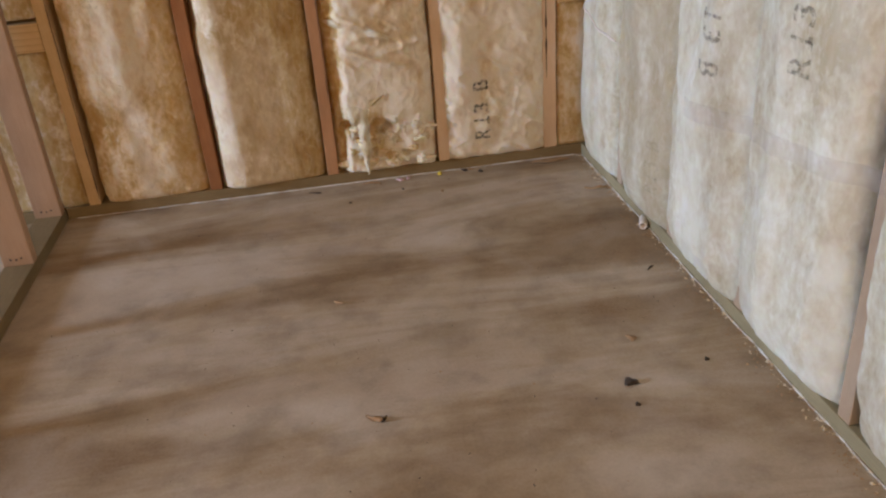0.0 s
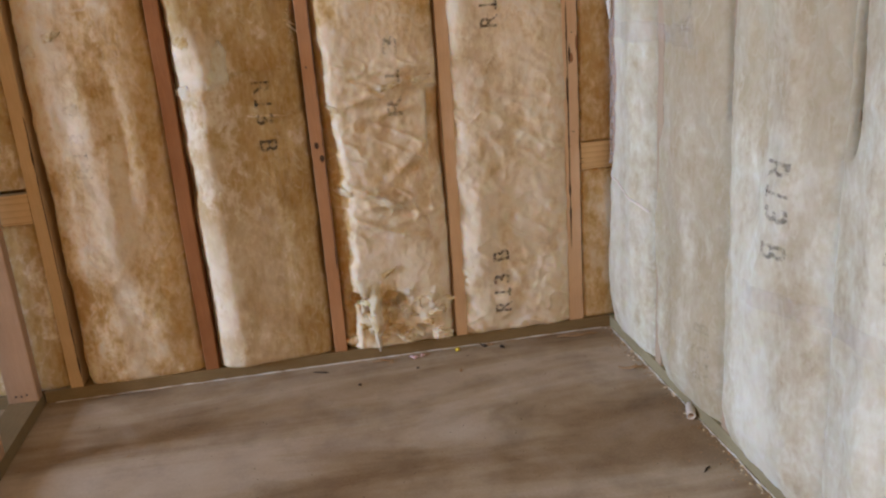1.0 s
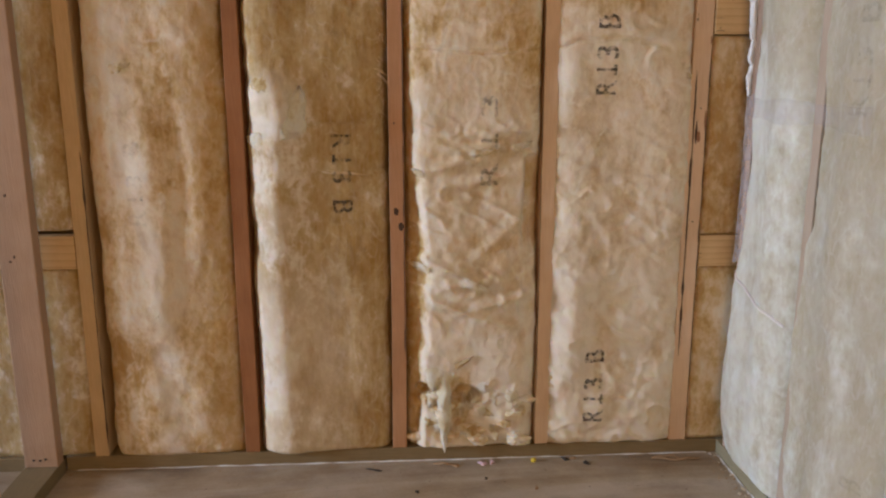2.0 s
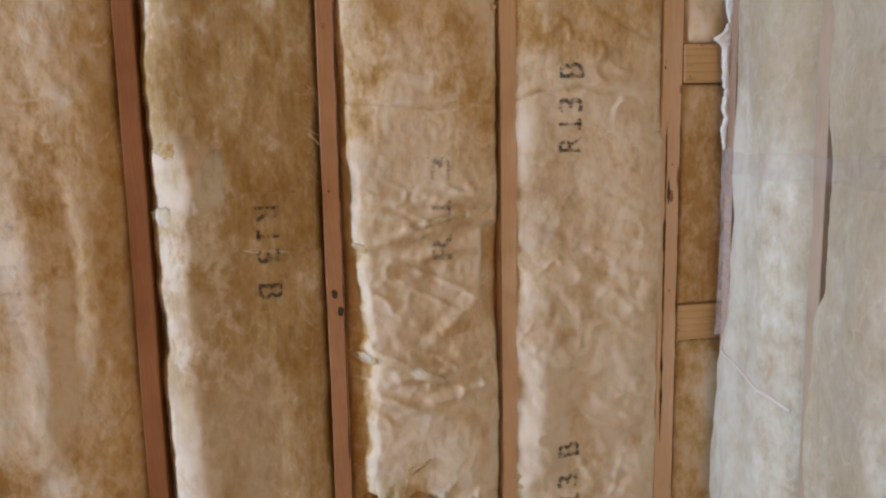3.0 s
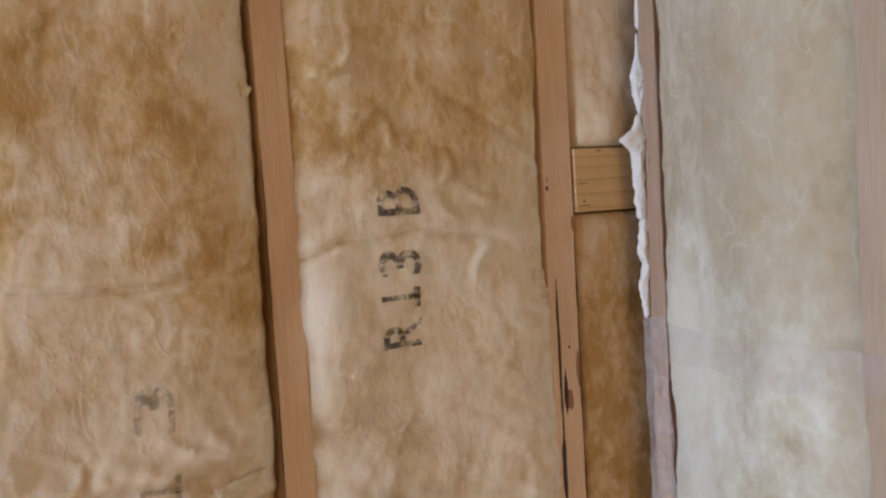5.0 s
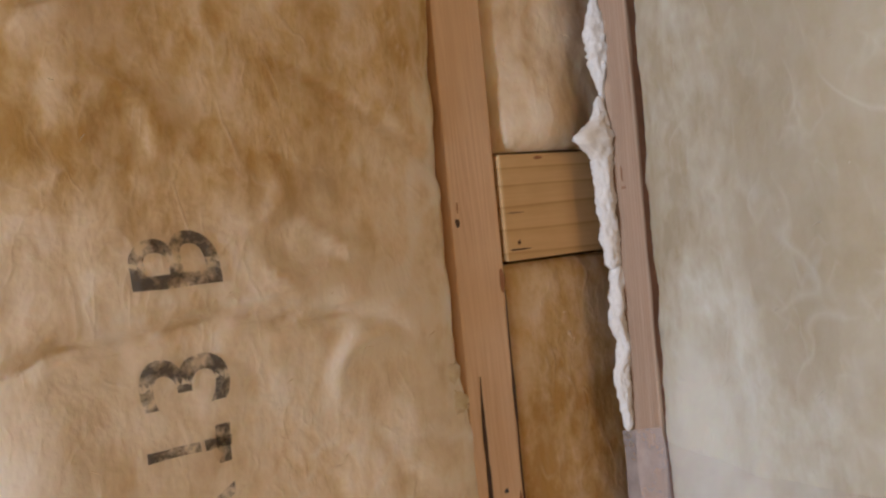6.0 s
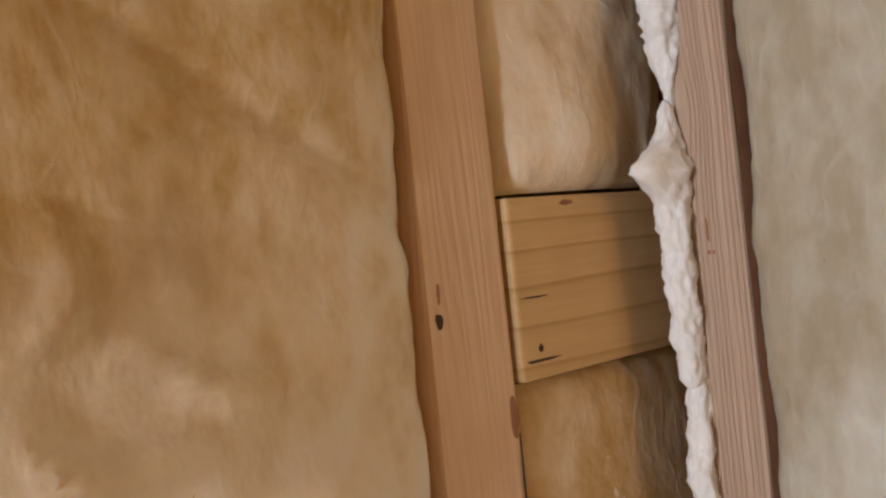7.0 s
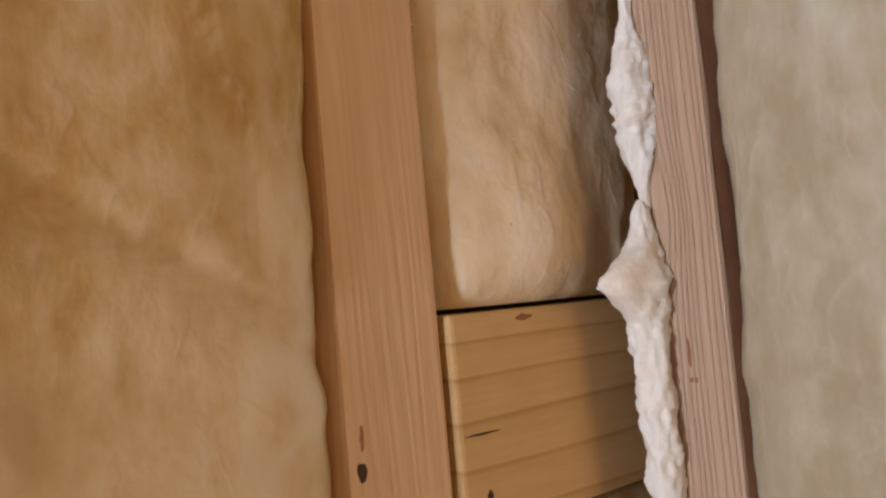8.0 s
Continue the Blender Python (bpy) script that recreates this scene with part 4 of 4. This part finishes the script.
# ---------------------------------------------------------------- torn edges, flaps and tufts
for b, n, s in ((b1, 160, 1.0), (b2, 500, 1.8), (b3, 380, 1.3), (b4, 1100, 0.7), (r1, 700, 0.7), (r2, 100, 0.8), (c2, 160, 0.6), (c3, 300, 0.7)):
    b.fuzz(n, b.z[0] + 0.01, min(1.6, b.z[-1] - 0.02), s)


def flap(batt, a, z, way_a, way_z, length, wide, curl, seed, name="torn_flap", mat=None):
    """A soft torn tongue of wool that lifts off the face: ragged, curled, with thickness."""
    n, w = 20, 8
    verts, faces = [], []
    size = math.hypot(way_a, way_z)
    ua, uz = way_a / size, way_z / size
    for side in (0.0, -0.0020):
        for i in range(n + 1):
            s = i / n
            width = wide * (1 - s ** 2.5) ** 0.8 * (1 + 0.45 * float(fbm(s * 5, seed, seed))) + 0.0004
            for j in range(w + 1):
                t = 2 * j / w - 1
                reach = length * s * (1 + 0.30 * float(fbm(t * 2.2, seed + 0.5, seed + 7, 3)))
                pa = a + ua * reach - uz * width * t
                pz = z + uz * reach + ua * width * t
                inner = min(max(pa, batt.A[5].min() + 0.02), batt.A[5].max() - 0.02)
                out = batt.face(inner, pz) - 0.002 + curl * 0.55 * math.sin(s * math.pi * 0.75) * (1 - 0.5 * t * t) + 0.004 * s * float(fbm(s * 4, t * 2, seed + 2)) + side * (1 - 0.7 * s)
                verts.append(batt.world(pa, out, pz))
    m = (n + 1) * (w + 1)
    for off in (0, m):
        for i in range(n):
            for j in range(w):
                k = off + i * (w + 1) + j
                faces.append((k, k + 1, k + w + 2, k + w + 1))
    for i in range(n):
        for j in (0, w):
            k = i * (w + 1) + j
            faces.append((k, k + w + 1, k + w + 1 + m, k + m))
    mesh_object(name, name, verts, faces, mat or GLASSWOOL, batt.ob)


flap(b2, -0.375, 0.915, -1, 0.10, 0.045, 0.020, 0.012, 1)
flap(b2, -0.360, 1.065, -1, -0.12, 0.050, 0.022, 0.010, 2)
flap(b2, -0.330, 0.940, 1, -0.10, 0.050, 0.014, 0.008, 4)
flap(b2, -0.085, 1.098, 1, -1.1, 0.055, 0.0035, 0.012, 5)
flap(b2, -0.090, 1.105, 1, -0.6, 0.040, 0.004, 0.010, 6)
flap(b2, -0.27, 0.845, 1, -0.12, 0.16, 0.005, 0.004, 7)
flap(b1, -0.775, 1.075, -1, -0.25, 0.050, 0.016, 0.012, 8)
flap(b1, -0.760, 1.095, 0.9, 0.35, 0.060, 0.012, 0.010, 9)
flap(b3, 0.092, 0.285, 0.0, -1, 0.245, 0.023, 0.044, 10, mat=FLUFF)
flap(b3, 0.072, 0.290, -0.2, -1, 0.080, 0.024, 0.020, 25, mat=FLUFF)
flap(b3, 0.115, 0.285, 0.9, 0.55, 0.060, 0.010, 0.012, 11)
flap(b3, 0.050, 0.565, -1, 0.30, 0.055, 0.012, 0.012, 12)
flap(b3, 0.040, 0.825, -1, 0.45, 0.050, 0.009, 0.010, 13)
flap(b3, 0.270, 0.895, 1, 0.30, 0.060, 0.012, 0.014, 14)
flap(b3, 0.13, 0.545, 1, -0.45, 0.10, 0.012, 0.012, 16)
flap(b3, 0.15, 0.880, 1, 0.20, 0.09, 0.010, 0.014, 17)
flap(b4, 0.725, 1.105, 1, 0.1, 0.028, 0.010, 0.010, 18)
flap(b4, 0.725, 1.085, 1, -0.2, 0.032, 0.009, 0.010, 19)
flap(b4, 0.395, 0.215, -1, 0.2, 0.040, 0.012, 0.012, 20)
tuft(tuple(b3.at(0.338, 1.360)), (0.009, 0.007, 0.008), 13, "torn_lump", FLUFF, b3.ob)
tuft((XR + 0.012, 2.893, 1.350), (0.004, 0.008, 0.006), 31, "torn_lump", OCHREWOOL, r1.ob)
flap(c2, 0.86, 1.150, 0.3, -1, 0.04, 0.014, 0.003, 24)
for a, z, wa, wz, length, wide, curl, seed in ((-0.296, 0.922, 0.12, 1, 0.135, 0.027, 0.016, 61), (-0.385, 0.918, -1, 0.25, 0.040, 0.020, 0.016, 62)):
    flap(b2, a, z, wa, wz, length, wide, curl, seed, "torn_sheet", FLUFF)
shred = random.Random(77)
for k in range(26):
    x, z = shred.uniform(0.015, 0.325), shred.uniform(0.055, 0.235)
    if (0.095 < x < 0.165 and z > 0.10) or (x < 0.06 and z > 0.19):
        continue
    lump = (shred.uniform(0.014, 0.034), shred.uniform(0.008, 0.016), shred.uniform(0.009, 0.020))
    tuft(tuple(b3.at(x, z)), lump, shred.uniform(0, 50), "torn_lump", FLUFF if k % 2 else GLASSWOOL, b3.ob)
for k in range(15):
    turn = shred.uniform(0, 6.28)
    flap(b3, shred.uniform(0.035, 0.315), shred.uniform(0.055, 0.225), math.cos(turn), 0.7 * math.sin(turn), shred.uniform(0.018, 0.038), shred.uniform(0.012, 0.024), shred.uniform(0.006, 0.016), 400 + k, "torn_shred", FLUFF if k % 3 else None)
for k in range(10):
    flap(b4, 0.398, 0.14 + 0.011 * k, -1, shred.uniform(-0.8, 0.8), shred.uniform(0.014, 0.026), shred.uniform(0.008, 0.014), shred.uniform(0.005, 0.012), 460 + k, "torn_shred")
wisps = []
for k in range(60):
    z = shred.uniform(0.98, 1.50)
    wisps.append((tuple(b2.at(shred.uniform(-0.085, -0.066), z)), (1, -0.5, shred.uniform(-1.4, 1.0)), shred.uniform(0.006, 0.030), shred.uniform(0.0002, 0.0006), shred.uniform(0.2, 0.8), k))
tagged(strands(wisps, "edge_wisps", GLASSWOOL, b2.ob, "pale wisps along the torn edge"), kind="stuff")


# ---------------------------------------------------------------- foam bead in the corner
def foam_bead(name, z0, z1, radius, shift, seed, tip=None, label=""):
    """A lumpy bead: radius and sideways shift are functions of the height."""
    zs, n = np.arange(z0, z1 + 1e-6, 0.0014), 36
    verts, faces = [], []
    for i, z in enumerate(zs):
        closing = min(1.0, math.sqrt(max(0.0, min(z - z0, z1 - z)) / 0.006))
        for k in range(n):
            a = 2 * math.pi * k / n
            c, s = math.cos(a), math.sin(a)
            p = Vector((c * 1.3, s * 1.3, z * 62))
            r = radius(z) * (1 + 0.30 * noise.noise(p * 1.0 + Vector((seed, 0, 0))) + 0.24 * noise.noise(p * 2.2) + 0.16 * noise.noise(p * 4.6) + 0.10 * noise.noise(p * 8.5) + 0.05 * noise.noise(p * 17.0)) * closing
            r *= 0.95
            x, y = 0.8925 + shift(z) + r * c, 2.9405 + r * s * 0.9
            if tip:
                x -= tip[1] * math.exp(-((z - tip[0]) / 0.011) ** 2) * max(0.0, -c) ** 1.5
            verts.append((x, y, z))
    for i in range(len(zs) - 1):
        for k in range(n):
            a, b = i * n + k, i * n + (k + 1) % n
            faces.append((a, b, b + n, a + n))
    faces += [tuple(range(n))[::-1], tuple(range((len(zs) - 1) * n, len(zs) * n))]
    ob = mesh_object(name, name, verts, faces, FOAM)
    return tagged(ob, label, "foam", "foam beads in the corner")


foam_bead("foam_bead", 1.314, 1.438, lambda z: float(np.interp(z, [1.318, 1.328, 1.340, 1.362, 1.386, 1.397, 1.408, 1.438], [0.0025, 0.0032, 0.0070, 0.0112, 0.0098, 0.0060, 0.0035, 0.0018])), lambda z: 0.000, 1, None, "lumpy white expanding foam bead along the corner stud")
foam_bead("foam_bead", 1.172, 1.324, lambda z: float(np.interp(z, [1.172, 1.20, 1.24, 1.27, 1.287, 1.300, 1.310, 1.324], [0.0070, 0.0085, 0.0088, 0.0095, 0.0125, 0.0095, 0.0055, 0.0030])), lambda z: float(np.interp(z, [1.18, 1.24, 1.33], [-0.004, -0.007, -0.004])), 2, (1.287, 0.022), "lumpy white expanding foam bead beside the block")
foam_bead("foam_bead", 1.030, 1.178, lambda z: float(np.interp(z, [1.03, 1.06, 1.10, 1.14, 1.178], [0.004, 0.0065, 0.0075, 0.008, 0.0065])), lambda z: -0.003 + 0.006 * float(fbm(z * 38, 0.5, 73, 3)), 3, None, "crumbly white expanding foam bead below the block")
foam_bead("foam_bead", 1.442, 2.05, lambda z: 0.006 + 0.004 * math.sin(z * 41) * math.sin(z * 17), lambda z: 0.006 + 0.002 * math.sin(z * 30), 4, None, "lumpy white expanding foam bead high in the corner")

# ---------------------------------------------------------------- plastic film
def film_sheet(name, corners, rows, cols, wave, seed, label):
    """A thin wrinkled strip between four corners."""
    p = [Vector(c) for c in corners]
    verts, faces = [], []
    for i in range(rows + 1):
        for j in range(cols + 1):
            s, t = i / rows, j / cols
            q = p[0] * (1 - s) * (1 - t) + p[1] * (1 - s) * t + p[2] * s * t + p[3] * s * (1 - t)
            q.x -= wave * (0.5 + 0.5 * float(fbm(s * 9, t * 2.5, seed, 3)))
            q.y += 0.006 * float(fbm(s * 7, 3.3, seed + 4, 3)) * (1 if j in (0, cols) else 0.3)
            verts.append(q)
    for i in range(rows):
        for j in range(cols):
            k = i * (cols + 1) + j
            faces.append((k, k + 1, k + cols + 2, k + cols + 1))
    return tagged(mesh_object(name, name, verts, faces, FILM), label, "plastic film")


film_sheet("plastic_strip", ((XR - 0.004, 2.949, 0.58), (XR - 0.004, 2.892, 0.60), (XR - 0.002, 2.900, 1.04), (XR - 0.002, 2.945, 1.03)), 60, 6, 0.006, 5, "crinkled translucent plastic strip hanging over the corner stud")


def band(batts, y0, y1, z0, z1, high, seed, label):
    """A strip of film that lies on the batts' faces."""
    verts, faces, n, m = [], [], 60, 5
    for i in range(n + 1):
        y = y0 + (y1 - y0) * i / n
        for j in range(m + 1):
            z = z0 + (z1 - z0) * i / n + high * (j / m - 0.5) * (1 + 0.3 * float(fbm(y * 9, 0.5, seed)))
            out = max(b.face(y, z) if b.A.min() < y < b.A.max() else -0.02 for b in batts)
            verts.append((XR - max(out, 0.004) - 0.003 - 0.0012 * float(fbm(y * 30, z * 30, seed + 1)), y, z))
    for i in range(n):
        for j in range(m):
            k = i * (m + 1) + j
            faces.append((k, k + 1, k + m + 2, k + m + 1))
    return tagged(mesh_object("plastic_strip", "plastic_strip", verts, faces, THINFILM), label, "plastic film")


band((r1, r2), 2.905, 2.300, 1.005, 1.010, 0.050, 7, "translucent plastic strip lying across two batts")
band((r3, r4, r5), 2.02, 1.20, 0.485, 0.560, 0.045, 8, "translucent plastic strip lying across the lower batts")
thread = []
for k in range(60):
    s = k / 59
    y, z = 2.895 - 0.275 * s, 0.570 - 0.068 * s
    thread.append((XR - max(r1.face(y, z) if y > 2.61 else 0.02, 0.01) - 0.0005, y, z))
curve = bpy.data.curves.new("white_thread", "CURVE")
curve.dimensions, curve.bevel_depth, curve.bevel_resolution = "3D", 0.0036, 2
spline = curve.splines.new("POLY")
spline.points.add(len(thread) - 1)
for p, q in zip(spline.points, thread):
    p.co = (*q, 1)
curve.materials.append(WHITEPLASTIC)
tagged(new("white_thread", curve), "white twisted film edge slanting across a batt", "thread")


# ---------------------------------------------------------------- litter on the slab
def shard(name, x, y, size, mat, label, seed, z=0.0, category="debris", curl=0.0):
    """A flat splinter or chip with uneven outline and thickness."""
    rng = random.Random(seed)
    bm = bmesh.new()
    n = 12
    rings = []
    for level in (0.0, 0.6, 1.0):
        ring = []
        for k in range(n):
            a = 2 * math.pi * k / n
            r = (1 + 0.35 * math.sin(3 * a + seed) + rng.uniform(-0.12, 0.12)) * (1 - 0.25 * level)
            px, py = size[0] * r * math.cos(a), size[1] * r * math.sin(a)
            ring.append(bm.verts.new((px, py, size[2] * level + curl * (px / size[0]) ** 2 * size[2])))
        rings.append(ring)
    for a, b in zip(rings, rings[1:]):
        for k in range(n):
            bm.faces.new((a[k], a[(k + 1) % n], b[(k + 1) % n], b[k]))
    bm.faces.new(rings[0][::-1]), bm.faces.new(rings[-1])
    turn = Matrix.Rotation(rng.uniform(0, 6.28), 4, "Z")
    bm.transform(Matrix.Translation((x, y, z + 0.0003)) @ turn)
    return tagged(part(name, bm, mat, None, "", True), label, category)


LITTER = (
    ("wood_chip", 0.557, 1.596, (0.016, 0.011, 0.009), DARKCHIP, "dark curled chip lying on the slab"),
    ("wood_chip", 0.545, 1.520, (0.006, 0.005, 0.004), DARKCHIP, "tiny dark crumb on the slab"),
    ("wood_chip", -0.017, 1.612, (0.018, 0.008, 0.006), CHIP, "pale wood shaving on the slab"),
    ("wood_chip", -0.001, 1.606, (0.008, 0.006, 0.006), DARKCHIP, "dark crumb beside a wood shaving"),
    ("wood_chip", -0.068, 2.131, (0.014, 0.006, 0.005), CHIP, "pale wood shaving on the slab"),
    ("nail", 0.799, 2.079, (0.014, 0.003, 0.004), DARKCHIP, "dark splinter near the side wall's plate"),
    ("paper_scrap", 0.624, 1.765, (0.014, 0.009, 0.003), CHIP, "small tan scrap on the slab"),
    ("wood_chip", 0.757, 1.636, (0.006, 0.005, 0.005), DARKCHIP, "tiny dark crumb on the slab"),
    ("wood_chip", 0.009, 2.797, (0.006, 0.004, 0.004), DARKCHIP, "tiny dark crumb on the slab"),
    ("wood_chip", 0.120, 2.938, (0.012, 0.006, 0.004), CHIP, "small chip against the back plate"),
    ("paper_scrap", 0.200, 2.945, (0.014, 0.009, 0.004), PINKPAPER, "small pink paper scrap against the back plate"),
    ("paper_scrap", 0.228, 2.950, (0.010, 0.007, 0.005), PINKPAPER, "small pink paper scrap against the back plate"),
    ("plastic_bit", 0.348, 2.950, (0.008, 0.006, 0.010), YELLOWPLASTIC, "bright yellow plastic bit against the back plate"),
    ("wood_chip", 0.440, 2.958, (0.014, 0.006, 0.004), DARKCHIP, "dark chip against the back plate"),
    ("wood_chip", 0.462, 2.960, (0.010, 0.006, 0.005), CHIP, "small chip against the back plate"),
    ("wood_chip", 0.495, 2.930, (0.010, 0.006, 0.006), DARKCHIP, "dark chip near the back plate"),
    ("wood_chip", -0.106, 2.925, (0.024, 0.003, 0.003), DARKCHIP, "thin dark splinter near the back plate"),
    ("wood_chip", 0.20, 2.86, (0.006, 0.004, 0.003), DARKCHIP, "tiny dark crumb on the slab"),
    ("wood_chip", 0.33, 2.80, (0.010, 0.004, 0.003), CHIP, "pale splinter on the slab"),
)
for k, (name, x, y, size, mat, label) in enumerate(LITTER):
    shard(name, x, y, size, mat, label, 300 + k, curl=1.2 if "shaving" in label else 0.0)


def shaving(x0, y0, x1, y1, sag, high, wide, seed, label):
    """A curled wood shaving: a bent ribbon with thickness."""
    verts, faces, n = [], [], 22
    for i in range(n + 1):
        s = i / n
        x, y = x0 + (x1 - x0) * s, y0 + (y1 - y0) * s - sag * math.sin(math.pi * s)
        z = 0.002 + high * math.sin(math.pi * s) * (0.7 + 0.3 * math.sin(s * 9 + seed))
        w = wide * (0.4 + 0.6 * math.sin(math.pi * min(1, s + 0.1)))
        verts += [(x, y - w, z), (x, y + w, z + 0.002), (x, y + w, z + 0.0035), (x, y - w, z + 0.0015)]
    for i in range(n):
        for k in range(4):
            a, b = 4 * i + k, 4 * i + (k + 1) % 4
            faces.append((a, b, b + 4, a + 4))
    return tagged(mesh_object("wood_shaving", "wood_shaving", verts, faces, CHIP), label, "wood shaving")


shaving(0.690, 2.945, 0.830, 2.935, 0.020, 0.012, 0.004, 1, "thin curled wood shaving beside the back plate")
shaving(0.700, 2.952, 0.780, 2.925, -0.006, 0.008, 0.003, 2, "thin curled wood shaving beside the back plate")
shaving(0.800, 2.660, 0.880, 2.655, 0.025, 0.010, 0.005, 3, "curled wood shaving beside the side wall's plate")
shaving(0.060, 2.950, 0.130, 2.940, 0.008, 0.006, 0.004, 4, "thin curled wood shaving beside the back plate")

# short plastic tube against the side plate
bm = bmesh.new()
n = 18
turn = Matrix.Translation((0.880, 2.335, 0.0125)) @ Matrix.Rotation(radians(68), 4, "Z") @ Matrix.Rotation(radians(90), 4, "Y")
rings = []
for r, h in ((0.0085, -0.029), (0.0118, -0.029), (0.0122, -0.026), (0.0122, 0.026), (0.0118, 0.029), (0.0085, 0.029), (0.0085, -0.029)):
    rings.append([bm.verts.new(turn @ Vector((r * math.cos(2 * math.pi * k / n), r * math.sin(2 * math.pi * k / n), h))) for k in range(n)])
for a, b in zip(rings, rings[1:]):
    for k in range(n):
        bm.faces.new((a[k], a[(k + 1) % n], b[(k + 1) % n], b[k]))
bmesh.ops.remove_doubles(bm, verts=bm.verts, dist=1e-6)
bmesh.ops.recalc_face_normals(bm, faces=bm.faces)
tagged(part("plastic_tube", bm, WHITEPLASTIC, None, "", True), "short white plastic tube lying against the side plate", "plastic tube")


def scatter(name, count, spot, mat, label, seed, big):
    """Many crumbs that nobody could count, in one mesh."""
    rng = random.Random(seed)
    verts, faces = [], []
    for k in range(count):
        x, y = spot(rng)
        s = big * rng.uniform(0.3, 1.0) ** 2
        a, f = rng.uniform(0, 6.28), len(verts)
        for dx, dy, dz in ((-1, -0.5, 0), (1, -0.4, 0), (0.1, 0.7, 0), (0, 0, 0.7)):
            verts.append((x + s * (dx * math.cos(a) - dy * math.sin(a)), y + s * (dx * math.sin(a) + dy * math.cos(a)), 0.0003 + s * dz))
        faces += [(f, f + 1, f + 3), (f + 1, f + 2, f + 3), (f + 2, f, f + 3), (f, f + 2, f + 1)]
    return tagged(mesh_object(name, name, verts, faces, mat, None, False), label, "debris", kind="stuff")


scatter("sawdust", 700, lambda r: (XR - 0.004 - abs(r.gauss(0, 0.022)), r.uniform(0.9, 2.97)), CHIP, "tan sawdust crumbs along the side plate", 1, 0.0045)
scatter("sawdust", 420, lambda r: (r.uniform(-0.95, 0.88), YW - 0.006 - abs(r.gauss(0, 0.018))), CHIP, "tan sawdust crumbs along the back plate", 2, 0.0040)
scatter("wool_crumbs", 260, lambda r: (XR - 0.002 - abs(r.gauss(0, 0.012)), r.uniform(1.0, 2.97)), FLUFF, "pale glass wool crumbs along the side plate", 3, 0.007)
scatter("grit", 500, lambda r: (r.uniform(-0.95, 0.88), r.uniform(0.6, 2.95)), DARKCHIP, "scattered dark grit on the slab", 4, 0.0028)
scatter("grit", 160, lambda r: (r.uniform(-0.95, 0.88), r.uniform(0.6, 2.95)), CHIP, "scattered pale grit on the slab", 5, 0.0040)
# pale mortar seam where the plates meet the slab
bead = []
for k in range(120):
    bead.append((XL + 0.03 + (XR - XL - 0.06) * k / 119, YW - 0.004 - 0.003 * float(fbm(k * 0.3, 0.5, 9)), 0.001))
for name, pts, label in (("seam", bead, "pale crumbly sealant seam along the back plate"), ("seam", [(XR - 0.004 - 0.004 * float(fbm(k * 0.3, 1.5, 9)), 1.0 + 1.96 * k / 139, 0.001) for k in range(140)], "pale crumbly sealant seam along the side plate")):
    cu = bpy.data.curves.new(name, "CURVE")
    cu.dimensions, cu.bevel_depth, cu.bevel_resolution = "3D", 0.0026, 1
    sp = cu.splines.new("POLY")
    sp.points.add(len(pts) - 1)
    for k, (p, q) in enumerate(zip(sp.points, pts)):
        p.co = (*q, 1)
        p.radius = 0.15 + 0.9 * max(0.0, 0.5 + float(fbm(k * 0.45, 2.5, 13)))
    cu.materials.append(FOAM)
    tagged(new(name, cu), label, "sealant", kind="structure")
